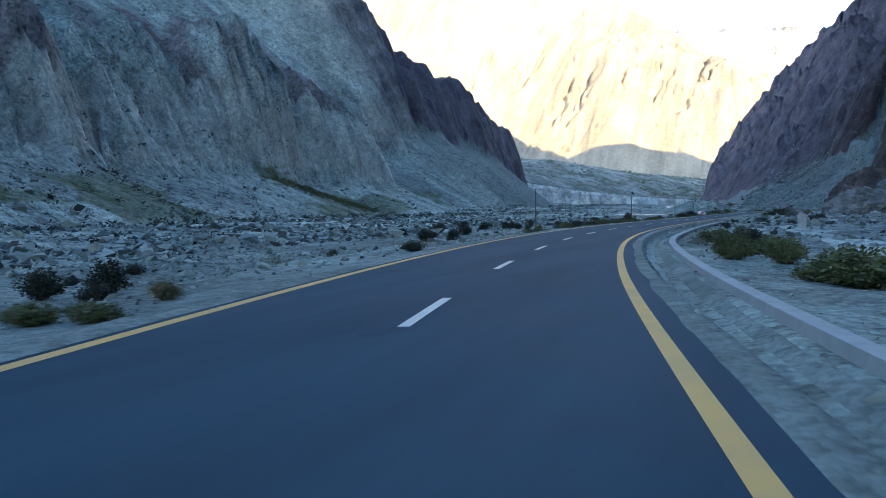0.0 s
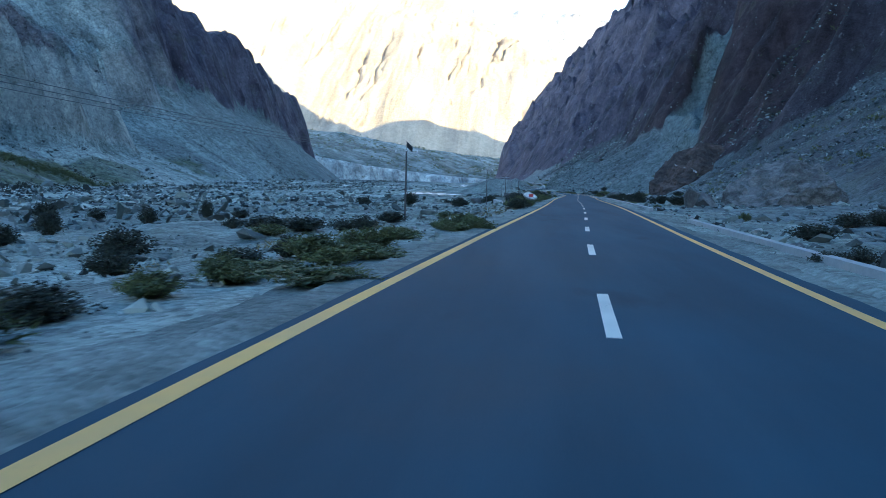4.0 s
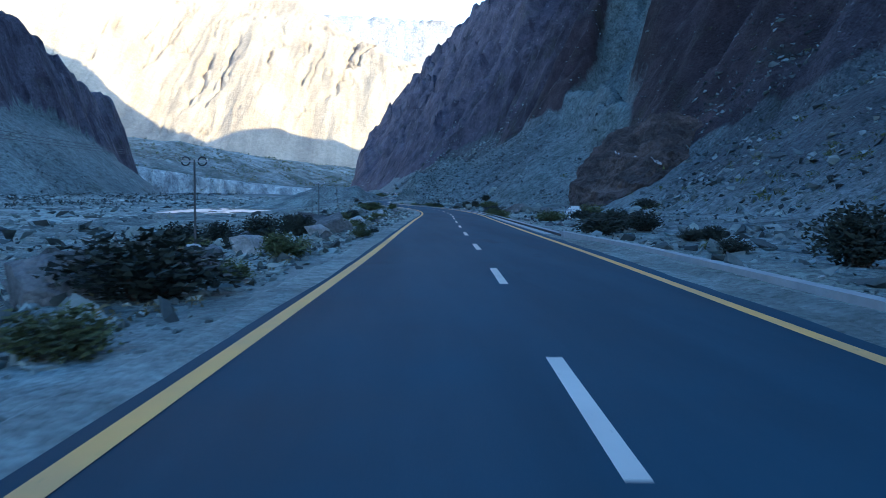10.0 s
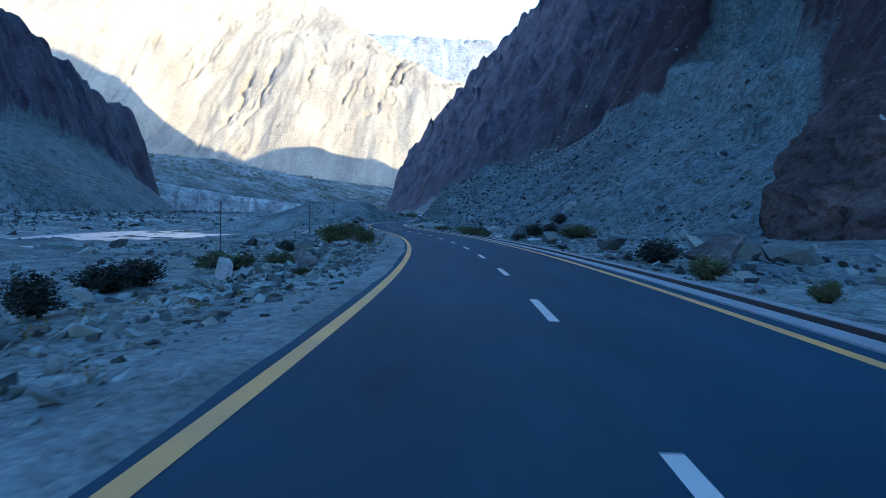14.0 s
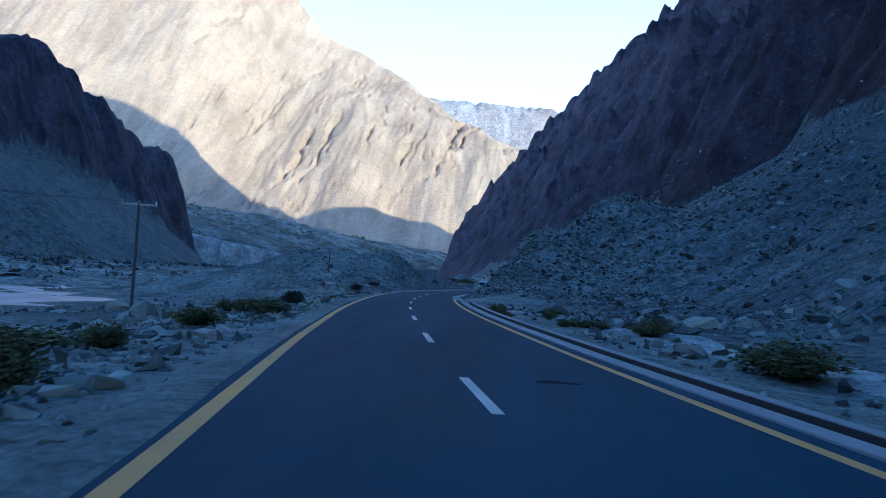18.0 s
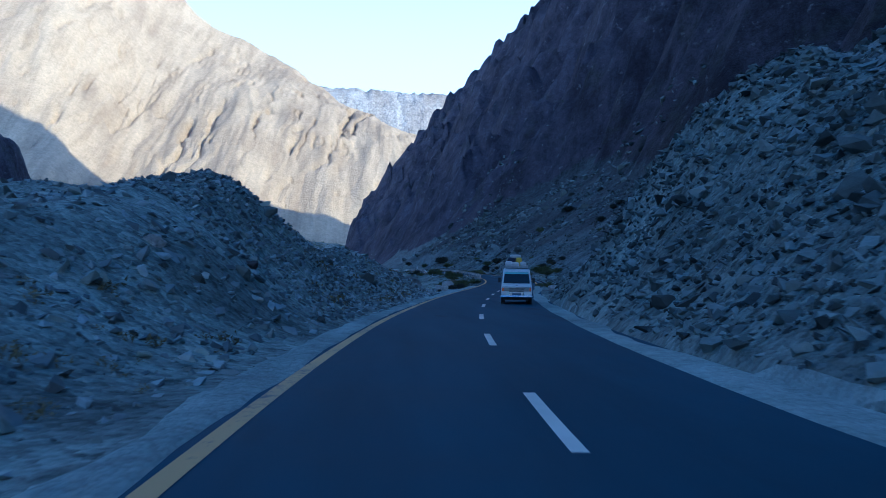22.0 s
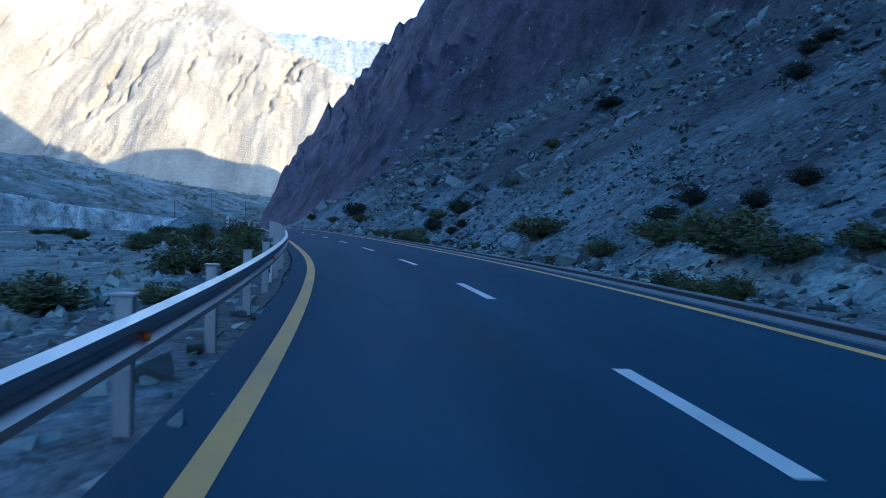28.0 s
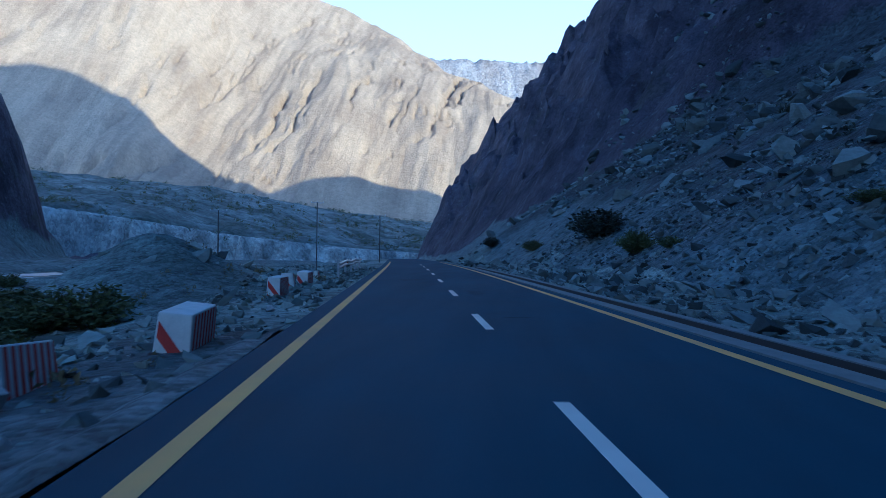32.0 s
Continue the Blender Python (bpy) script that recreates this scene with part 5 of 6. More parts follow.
    part("bumper_bar", rod(bmesh.new(), (-0.92, 2.52, 0.40), (0.92, 2.52, 0.40), 0.03, None, 8), chrome, bus)
    part("plate", box(bmesh.new(), -0.24, 0.24, 2.50, 2.515, 0.50, 0.61), stripe_m, bus, "dark unreadable plate")
    part("underbody", box(bmesh.new(), -0.70, 0.70, -2.2, 2.2, 0.22, 0.40), M_BLACK, bus)
    rack = part("roof_rack", box(bmesh.new(), -0.62, 0.62, -1.95, 1.0, 2.02, 2.045, 0.005), M_STEEL, bus, "steel roof rack")
    for s in (-1, 1):
        for z in (2.10, 2.19):
            part("rail", rod(bmesh.new(), (s * 0.63, -1.95, z), (s * 0.63, 1.0, z), 0.014, None, 6), M_STEEL, rack)
        for y in np.linspace(-1.9, 0.95, 6):
            part("stanchion", rod(bmesh.new(), (s * 0.63, y, 1.95), (s * 0.63, y, 2.2), 0.012, None, 6), M_STEEL, rack)
    for y in (-1.95, 1.0):
        for z in (2.10, 2.19):
            part("rail", rod(bmesh.new(), (-0.63, y, z), (0.63, y, z), 0.014, None, 6), M_STEEL, rack)
    return bus


van_pose = place(590.0 + 2.35, 1.78, 0.0, 180)
minibus().matrix_basis = van_pose
SACKS = {"white": plain("sack_white", (0.62, 0.62, 0.62), 0.8, 0, 0.12, 0.2), "navy": plain("sack_navy", (0.03, 0.035, 0.06), 0.8, 0, 0.12, 0.2), "yellow": plain("sack_yellow", (0.62, 0.45, 0.05), 0.7, 0, 0.12, 0.2)}
for i, (x, y, z, w, d, h, c) in enumerate(((0.42, 0.55, 2.045, 0.45, 0.5, 0.36, "white"), (0.05, 0.6, 2.045, 0.42, 0.5, 0.30, "white"), (-0.38, 0.6, 2.045, 0.36, 0.45, 0.34, "white"),
                                           (-0.14, 0.4, 2.10, 0.36, 0.45, 0.52, "yellow"), (0.15, 0.0, 2.045, 0.75, 0.6, 0.62, "navy"), (0.05, 0.05, 2.56, 0.62, 0.55, 0.24, "white"), (0.1, -0.8, 2.045, 1.0, 0.9, 0.5, "white"))):
    bm = bmesh.new()
    bmesh.ops.create_icosphere(bm, subdivisions=3, radius=0.5)
    for v in bm.verts:
        q = v.co * 2
        k = 1 / max(1e-6, (abs(q.x) ** 3.2 + abs(q.y) ** 3.2 + abs(q.z) ** 3.2) ** (1 / 3.2)) * q.length
        v.co = v.co * k * (1 + 0.07 * noise.noise(q * 2.2 + Vector((i * 7.1, 0, 0))))
        v.co = Vector((v.co.x * w, v.co.y * d, (v.co.z + 0.5) * h))
    sack = part("luggage_sack", bm, SACKS[c], None, "", van_pose @ Matrix.Translation((x, y, z)), True)
    tagged(sack, f"bulging {c} cloth sack on the minibus roof", "sack", "load on the roof rack")

# ---- shrubs ----
SHRUBS_A = [(20, -11.2, 1.1, 0.8), (21, -14.4, 1.0, 1.0), (28, -15.8, 0.7, 0.4), (37, -6.3, 1.0, 0.6), (67, -11.9, 1.3, 1.1), (67, -5.7, 1.0, 0.5), (75, -7.3, 0.8, 0.5), (76, -14.9, 1.0, 0.7), (79, -5.7, 1.4, 0.6), (82, -4.7, 1.1, 0.4), (96, -8.4, 1.1, 0.7), (108, -7.1, 1.1, 0.6), (112, -4.8, 1.3, 0.5), (116, -4.9, 1.2, 0.5), (116, -7.7, 1.0, 0.5), (120, -12.8, 1.4, 1.0), (121, 6.8, 1.3, 0.4), (128, -42.5, 2.0, 1.2), (138, 10.3, 1.9, 0.8), (138, -10.8, 1.7, 0.7), (140, -14.0, 1.7, 0.6), (142, -10.0, 1.6, 0.7), (147, -44.0, 3.2, 1.7), (150, -19.2, 2.5, 0.8)]
SHRUBS_B = [(152, -8.6, 1.6, 0.5), (153, 17.2, 3.1, 1.0), (174, -5.6, 2.0, 1.2), (184, -49.2, 3.2, 1.7), (191, -6.4, 1.0, 0.9), (198, 8.5, 1.2, 0.5), (200, -58.7, 2.4, 1.7), (206, -47.7, 1.8, 1.7), (214, -8.0, 2.4, 1.2), (224, -5.4, 0.6, 0.2), (231, 7.9, 1.9, 0.4), (232, -5.9, 1.2, 0.8), (236, 12.2, 2.5, 0.8), (240, -6.0, 2.1, 1.0), (241, 9.5, 2.5, 0.7), (244, -6.7, 2.3, 1.1), (247, -11.3, 1.3, 1.2), (248, -5.2, 1.5, 0.6), (249, -20.4, 3.2, 1.7), (250, 11.0, 2.3, 1.1), (251, 8.5, 2.5, 1.3), (262, -6.8, 3.2, 1.3), (273, -43.2, 3.2, 1.7), (276, 12.6, 2.9, 1.6)]
SHRUBS_C = [(286, -5.0, 1.0, 0.6), (298, 9.6, 3.2, 1.1), (300, -6.2, 1.2, 0.5), (301, -10.5, 2.4, 1.5), (302, 9.7, 3.2, 1.6), (304, -17.3, 2.4, 1.2), (308, -15.5, 2.7, 1.2), (324, -7.4, 0.9, 0.5), (338, 6.0, 0.7, 0.3), (340, 13.9, 3.2, 1.1), (340, -10.9, 2.0, 0.5), (341, 4.8, 2.4, 0.8), (343, -8.1, 2.3, 0.5), (345, 5.6, 2.2, 0.8), (353, -9.6, 2.7, 1.1), (355, -18.2, 2.0, 1.3), (357, -20.2, 1.9, 0.9), (358, 6.5, 1.5, 0.6), (373, -6.5, 0.7, 0.3), (375, 6.8, 2.3, 0.7), (388, -13.9, 3.2, 1.4), (389, 9.3, 2.7, 1.2), (399, -11.9, 3.2, 1.7), (410, -6.5, 1.7, 1.4)]
SHRUBS_D = [(427, -13.4, 3.2, 1.1), (430, -6.5, 0.9, 0.5), (433, -6.4, 1.1, 0.4), (440, -7.2, 2.2, 0.8), (442, 6.7, 1.7, 0.8), (447, 6.5, 1.5, 0.6), (452, -6.6, 2.6, 0.8), (457, -6.7, 1.7, 0.6), (457, 7.8, 1.5, 0.9), (461, -7.2, 1.1, 0.6), (464, 7.2, 1.7, 0.7), (464, 9.1, 1.9, 0.8), (469, 9.8, 1.8, 0.7), (470, -7.1, 1.7, 0.7), (476, -6.8, 1.7, 0.5), (481, -7.2, 1.9, 0.6), (483, 10.7, 2.0, 0.8), (489, 8.1, 0.8, 0.4), (492, -6.7, 1.5, 0.7), (494, 8.2, 1.7, 0.5), (498, 5.0, 1.2, 0.6), (505, 9.6, 1.7, 0.7), (528, -6.1, 0.6, 0.3), (534, -10.1, 1.2, 0.4)]
SHRUBS_E = [(535, -7.1, 1.5, 0.7), (627, -6.9, 0.8, 0.3), (631, 6.2, 0.7, 0.8), (632, -6.9, 1.3, 0.5), (633, -5.2, 1.6, 0.5), (639, 7.0, 1.2, 0.6), (640, -5.0, 1.8, 1.0), (648, 4.9, 2.3, 0.6), (660, 16.6, 2.2, 0.9), (661, -5.0, 1.8, 0.8), (668, 15.7, 2.9, 1.4), (704, -5.9, 1.1, 0.7), (704, -8.3, 1.6, 0.7), (710, -5.8, 1.7, 1.2), (711, 6.8, 1.3, 0.6), (713, 13.2, 3.2, 1.6), (722, 17.5, 1.4, 0.7), (722, 14.2, 1.9, 0.8), (725, -5.7, 1.9, 1.1), (726, 13.5, 2.9, 1.4), (737, 13.9, 3.2, 1.7), (738, -8.5, 1.4, 1.4), (742, 45.4, 3.2, 1.7), (748, 5.3, 1.0, 0.6)]
SHRUBS_F = [(750, 4.6, 1.5, 0.6), (751, 15.1, 3.2, 1.7), (751, 35.6, 2.2, 1.5), (756, 59.1, 3.2, 1.7), (758, -9.1, 2.4, 0.5), (764, 7.1, 1.1, 0.6), (769, 10.1, 1.3, 0.7), (771, 5.5, 1.2, 0.7), (773, -11.8, 2.9, 1.1), (773, 14.4, 1.7, 0.9), (774, 53.9, 3.2, 1.7), (775, 4.7, 1.5, 0.6), (783, 11.1, 2.8, 1.2), (791, 48.7, 3.2, 1.3), (792, 19.2, 3.2, 1.7), (798, 12.8, 1.6, 1.2), (809, 20.6, 3.2, 1.6), (811, 37.4, 3.2, 1.7), (812, -17.2, 3.2, 1.5), (820, -29.5, 3.2, 1.7), (827, 21.1, 2.2, 0.8), (840, 15.3, 1.8, 0.9), (846, 14.7, 2.8, 1.7)]
SHRUBS_G = [(854, -13.2, 2.8, 1.2), (863, 15.4, 3.1, 1.7), (906, 16.6, 3.2, 1.7), (930, 13.6, 3.2, 1.7)]
SHRUBS_H = [(257.7, -5.9, 1.7, 0.5), (273, -6.1, 1.7, 0.9), (279.7, -12.5, 1.5, 1.1), (265, -5.8, 0.8, 0.6), (296.3, -9.2, 1.9, 1.4), (293.6, -10.6, 1.7, 0.9), (290.6, -11.2, 1.6, 1.0), (287.3, -5.3, 1.1, 0.6), (480.9, -6.9, 2.4, 0.8), (493.7, -7.1, 1.8, 0.9), (486.4, -6.9, 1.6, 0.6), (740.5, -9.8, 1.6, 0.8), (729.6, -7.2, 1.8, 0.7), (734.2, -6.6, 1.0, 0.8), (295.7, 8.2, 3.2, 1.1), (271.5, 9.9, 3.4, 1.1), (703.8, -8.2, 1.6, 0.7), (705.4, -6.7, 1.1, 0.6), (712.2, -6.7, 1.7, 0.8), (735.9, -8.3, 1.4, 1.4), (828.8, -15.3, 1.8, 0.9), (91.5, -12.3, 1.0, 0.8)]
BUSHES = [(24.9, -17.1, 1.7, 1.4, 0), (26.4, -15.2, 1.4, 1.5, 0), (40.0, -23.0, 1.3, 0.8, 3), (11.4, -6.6, 1.2, 0.4, 1), (11.3, -5.3, 1.2, 0.4, 1), (14.8, -5.9, 0.7, 0.4, 4), (35.5, -5.5, 1.0, 0.7, 3), (8.5, -4.4, 0.3, 0.1, 0), (130.5, -18.2, 2.3, 1.6, 0), (107.9, -7.3, 1.3, 0.7, 0), (116.6, -7.9, 1.1, 0.5, 3), (117.9, -7.3, 0.6, 0.6, 3), (155.4, -19.9, 5.5, 1.1, 0), (142.3, -12.0, 2.2, 0.8, 3), (144.1, -10.3, 1.7, 0.8, 0), (130.6, -4.5, 1.9, 0.6, 1), (169.2, -5.2, 2.1, 1.1, 0), (186.5, -38.9, 1.4, 2.0, 0)]
BUSHES += [(174.2, -44.1, 1.7, 1.4, 3), (137.7, 10.1, 2.2, 0.9, 0), (121.2, 6.7, 1.5, 0.5, 3), (154.0, 17.3, 3.5, 1.2, 0), (230.9, -5.1, 1.5, 0.8, 1), (240.6, -6.2, 2.2, 1.1, 1), (260.9, -16.5, 2.7, 1.9, 0), (245.4, -5.0, 1.3, 0.7, 1), (255.5, -5.4, 1.3, 0.7, 1), (272.2, 11.7, 2.9, 1.8, 0), (249.6, 7.8, 2.7, 0.9, 3), (257.1, 14.0, 3.3, 1.1, 0), (246.8, 10.7, 1.5, 0.7, 3), (305.5, 10.3, 3.3, 1.3, 0), (289.9, 12.2, 2.3, 0.8, 0), (358.7, -20.3, 3.0, 1.7, 0), (349.8, -15.3, 3.2, 0.7, 1), (348.6, -9.8, 2.9, 0.7, 1)]
BUSHES += [(400.5, -15.1, 4.5, 1.9, 1), (431.2, -8.5, 3.6, 1.7, 1), (342.9, 5.0, 2.8, 0.9, 2), (356.0, 5.7, 1.9, 0.6, 1), (367.2, 20.0, 4.5, 2.0, 1), (337.3, 5.7, 0.8, 0.3, 2), (374.1, 7.1, 1.8, 0.9, 1), (481.7, -7.3, 1.4, 0.7, 0), (486.4, -7.6, 1.8, 0.5, 1), (492.4, -6.6, 1.5, 0.8, 0), (500.7, 5.3, 1.9, 0.7, 1), (505.1, 9.8, 1.7, 0.8, 1), (493.0, 5.5, 1.0, 0.4, 2), (488.7, 8.2, 1.3, 0.5, 1), (495.1, 8.2, 0.9, 0.5, 2), (487.7, 9.3, 1.6, 0.6, 1), (703.8, -8.4, 1.7, 0.8, 1), (704.3, -6.4, 1.0, 0.5, 1)]
BUSHES += [(751.0, -9.2, 2.1, 1.3, 0), (740.4, -6.3, 2.6, 1.9, 1), (714.4, -6.5, 3.2, 1.1, 1), (750.1, 15.1, 4.6, 2.3, 1), (733.1, 12.9, 1.9, 1.5, 1), (726.4, 13.3, 3.2, 1.5, 1), (731.8, 16.4, 3.1, 1.1, 0), (715.4, 12.6, 3.1, 1.3, 1), (712.9, 13.7, 2.4, 1.1, 1), (707.7, 6.2, 1.9, 0.7, 1), (710.0, 6.0, 1.4, 0.7, 1), (721.6, 17.0, 1.5, 0.8, 0), (722.6, 15.4, 1.5, 0.9, 0), (750.4, 35.0, 2.6, 1.6, 0), (815.2, 47.4, 4.5, 2.0, 0), (757.9, 41.6, 3.7, 1.3, 0)]
BUSHES += [(863.2, -43.3, 4.5, 1.4, 1), (804.5, -18.5, 4.5, 1.4, 1), (769.6, -13.8, 4.5, 1.4, 1), (809.3, -12.6, 4.9, 1.5, 1), (779.0, 7.2, 1.7, 0.9, 1), (771.8, 7.2, 2.1, 1.0, 1), (794.8, 15.0, 2.7, 1.6, 1), (767.8, 9.3, 2.4, 1.0, 1), (752.1, 6.0, 2.0, 0.8, 1), (749.6, 6.6, 1.3, 0.6, 1), (794.2, 20.0, 3.9, 2.4, 0), (773.2, 14.6, 2.1, 0.8, 0), (864.6, 16.0, 5.8, 3.0, 0), (311.4, -20.5, 4.1, 2.0, 0), (319.4, -19.6, 3.0, 2.0, 0), (321.8, -16.6, 4.1, 2.6, 0), (287.2, -5.0, 1.2, 0.6, 1), (301.7, -6.7, 1.4, 0.8, 1), (293.3, -4.8, 0.6, 0.3, 0)]
BUSHES += [(300.6, 10.8, 4.1, 1.4, 0), (385.1, 33.2, 4.5, 2.0, 0), (327.5, 9.1, 3.0, 1.3, 1), (452.8, 20.4, 4.5, 2.0, 1), (433.9, -7.0, 1.4, 0.6, 1), (438.0, -7.3, 1.3, 0.8, 1), (454.6, -7.3, 2.4, 0.8, 1), (479.2, -6.7, 2.8, 0.9, 1), (466.0, 9.2, 3.4, 1.4, 1), (442.7, 6.2, 2.8, 0.9, 1), (452.2, 8.2, 1.3, 0.7, 1), (496.1, 29.5, 2.6, 1.8, 0), (457.1, 17.2, 4.2, 1.5, 0), (179.4, -4.8, 0.8, 0.6, 2), (182.0, -5.3, 1.1, 0.6, 2), (189.9, -5.4, 1.1, 0.7, 1), (211.9, -7.8, 2.6, 1.6, 0), (233.9, -26.0, 2.5, 1.9, 0), (224.0, 11.9, 2.1, 1.2, 0)]
BUSHES += [(221.5, 14.8, 4.8, 1.4, 0), (245.0, 13.4, 1.9, 1.0, 0), (634.1, -9.2, 1.4, 0.4, 1), (633.4, -5.0, 1.7, 0.6, 0), (647.4, -6.0, 1.7, 0.8, 1), (624.7, -5.7, 0.5, 0.3, 0), (648.7, 4.4, 2.1, 0.7, 1), (666.2, 15.2, 3.0, 2.0, 0), (651.8, 12.6, 1.6, 1.1, 0), (642.1, 10.8, 1.3, 0.9, 0), (639.5, 6.9, 1.1, 0.5, 1), (719.0, 12.5, 4.5, 2.0, 1), (745.2, 53.0, 5.7, 2.8, 0), (646.4, 13.7, 2.0, 1.0, 0)]
BUSHES += [(91.0, -6.6, 1.5, 0.7, 0), (87.5, -4.4, 0.8, 0.4, 1), (176.5, -50.4, 2.6, 2.0, 0), (147.7, -32.1, 1.8, 1.8, 0), (174.4, -39.3, 2.1, 1.5, 0), (72.9, -6.2, 0.8, 0.6, 1), (70.3, -6.1, 1.1, 0.4, 1), (75.5, -4.4, 1.4, 0.7, 1), (162.7, -41.4, 1.9, 1.6, 0), (134.5, -26.0, 1.4, 1.0, 0), (88.5, -22.4, 1.8, 1.3, 0), (100.9, -26.4, 1.3, 1.0, 0), (108.8, -25.2, 2.2, 1.6, 0), (66.4, -5.0, 2.1, 0.4, 1), (94.7, -5.8, 1.4, 0.7, 0)]
BUSHES += [(222.0, -9.0, 2.6, 1.8, 0), (207.3, -5.1, 1.0, 0.5, 1), (860.5, -39.2, 4.5, 1.4, 1), (787.3, -6.8, 1.7, 0.6, 1), (793.1, 16.7, 2.6, 1.9, 0), (789.0, 11.4, 1.8, 0.8, 1), (366.9, -12.5, 1.8, 1.3, 0), (385.5, -17.4, 3.1, 1.4, 0), (387.9, -16.6, 2.7, 1.2, 0), (383.2, -8.9, 1.5, 0.9, 1), (426.3, -9.5, 3.2, 2.1, 1), (365.8, 7.5, 0.9, 0.6, 2)]
SHRUBS = SHRUBS_H + SHRUBS_A + SHRUBS_B + SHRUBS_C + SHRUBS_D + SHRUBS_E + SHRUBS_F + SHRUBS_G


def shrub_kind(name, label, leaf_a, seed, blades, spread, droop, twig, leaf_len):
    """A bushy clump about 1 m wide and 1 m high: bent stems, and small leaves along them with gaps between."""
    rng = np.random.default_rng(seed)
    thing = tagged(new(name), label, "shrub", "roadside shrubs")
    bm = bmesh.new()
    co, quads = [], []
    stems = 90
    for s in range(stems):
        ang = rng.uniform(0, 2 * math.pi)
        out = spread * (0.15 + 0.85 * rng.random() ** 0.7) * 0.5
        high = (1.0 - 0.55 * (out / 0.5) ** 2) * rng.uniform(0.55, 1.05)
        base = np.array([math.cos(ang), math.sin(ang), 0]) * out * 0.25
        tip = np.array([math.cos(ang) * out, math.sin(ang) * out, high])
        mid = (base + tip) / 2 + np.array([0, 0, droop * 0.2])
        if s % 7 == 0:
            rod(bm, base, mid, 0.013, 0.009, 3)
            rod(bm, mid, tip, 0.009, 0.003, 3)
        for _ in range(blades // stems):
            t = rng.random() ** 0.6
            p = (1 - t) ** 2 * base + 2 * t * (1 - t) * mid + t * t * tip + rng.normal(0, 0.05, 3) * (0.4 + t)
            p[2] = max(p[2], 0.01)
            d = (tip - base) * 0.6 + rng.normal(0, 0.45, 3)
            d = d / np.linalg.norm(d) * leaf_len * rng.uniform(0.5, 1.3)
            w = np.cross(d, rng.normal(0, 1, 3))
            w = w / (np.linalg.norm(w) + 1e-9) * leaf_len * twig
            k = len(co)
            co += [p - w * 0.6, p + w * 0.6, p + d]
            quads.append([k, k + 1, k + 2])
    part("stem", bm, M_STEM, thing)
    fol = new("foliage", mesh_from("foliage", np.array(co), quads, leaf_a))
    fol.parent = thing
    return thing


KINDS = [shrub_kind("shrub", "dense dark green desert shrub on stony ground", M_LEAFDARK, 3, 2000, 1.0, 0.6, 0.62, 0.078),
         shrub_kind("shrub", "olive green bush among the stones", M_LEAF, 4, 2000, 1.0, 0.5, 0.55, 0.082),
         shrub_kind("shrub", "olive green tuft of broom-like twigs", M_LEAF, 5, 2000, 0.95, 0.9, 0.24, 0.14),
         shrub_kind("shrub", "dark rounded bush at the foot of the scree", M_LEAFDARK, 6, 2000, 1.05, 0.4, 0.62, 0.075),
         shrub_kind("shrub", "half-dry yellowish grass tuft", M_DRY, 7, 1800, 0.9, 1.0, 0.08, 0.22)]
rng = random.Random(11)
used = set()


def plant(u, l, w, h, k):
    m = place(u, l, None, rng.uniform(0, 360), -0.03) @ Matrix.Diagonal((w * 1.1, w * rng.uniform(0.8, 1.1), h * 1.05, 1))
    if k not in used:
        used.add(k)
        KINDS[k].matrix_basis = m
    else:
        made = copy_thing(KINDS[k], Matrix())
        made.matrix_basis = m


for u, l, w, h in SHRUBS:
    if abs(l) > 45 or any(abs(u - q[0]) < 4.5 and abs(l - q[1]) < 3.5 for q in BUSHES):
        continue
    k = rng.choice((0, 0, 3, 1) if l > 0 and u < 480 or abs(l) > 9 and u < 330 else (1, 1, 2, 2, 0))
    plant(u, l, w, h, k)
for u, l, w, h, k in BUSHES:
    n = min(2, max(1, round(w / (1.7 * h))))
    for i in range(n):
        plant(u + rng.uniform(-0.4, 0.4) * (n > 1), l + (i - (n - 1) / 2) * w / n, w / n * (1.0 if n == 1 else 1.3), h * rng.uniform(0.75, 1.1), k)
# hedges and grassy strips along the verges
for u0, u1, l, n, w, h, pick in ((14, 56, 8.6, 12, 2.2, 1.0, (0, 1, 1)), (100, 122, -5.7, 14, 1.6, 0.55, (2, 1, 2)), (124, 140, -6.0, 6, 1.4, 0.45, (2, 1)), (172, 182, -6.0, 3, 1.3, 0.5, (2, 1)),
                                 (425, 470, 8.2, 5, 2.2, 0.9, (0, 1, 3)), (408, 470, -8.4, 5, 2.1, 0.8, (0, 1, 1, 3)), (190, 330, 12.5, 5, 1.8, 0.8, (0, 3, 1)), (60, 180, 12.5, 4, 1.4, 0.6, (0, 3, 1)),
                                 (764, 835, -13.5, 9, 2.6, 0.9, (1, 2, 1)), (690, 770, 8.4, 3, 1.2, 0.6, (1, 0, 2)), (120, 330, -24, 6, 1.7, 0.85, (0, 3)),
                                 (40, 130, -21, 4, 1.3, 0.7, (0, 3, 1)), (636, 720, -9.5, 4, 1.6, 0.8, (1, 2, 4)), (640, 760, 24, 4, 1.6, 0.8, (0, 3, 1))):
    for _ in range(n):
        spread = 1.2 if abs(l) < 9 else 4.5
        plant(rng.uniform(u0, u1), l + rng.uniform(-spread, spread), w * rng.uniform(0.5, 1.25), h * rng.uniform(0.6, 1.3), rng.choice(pick))


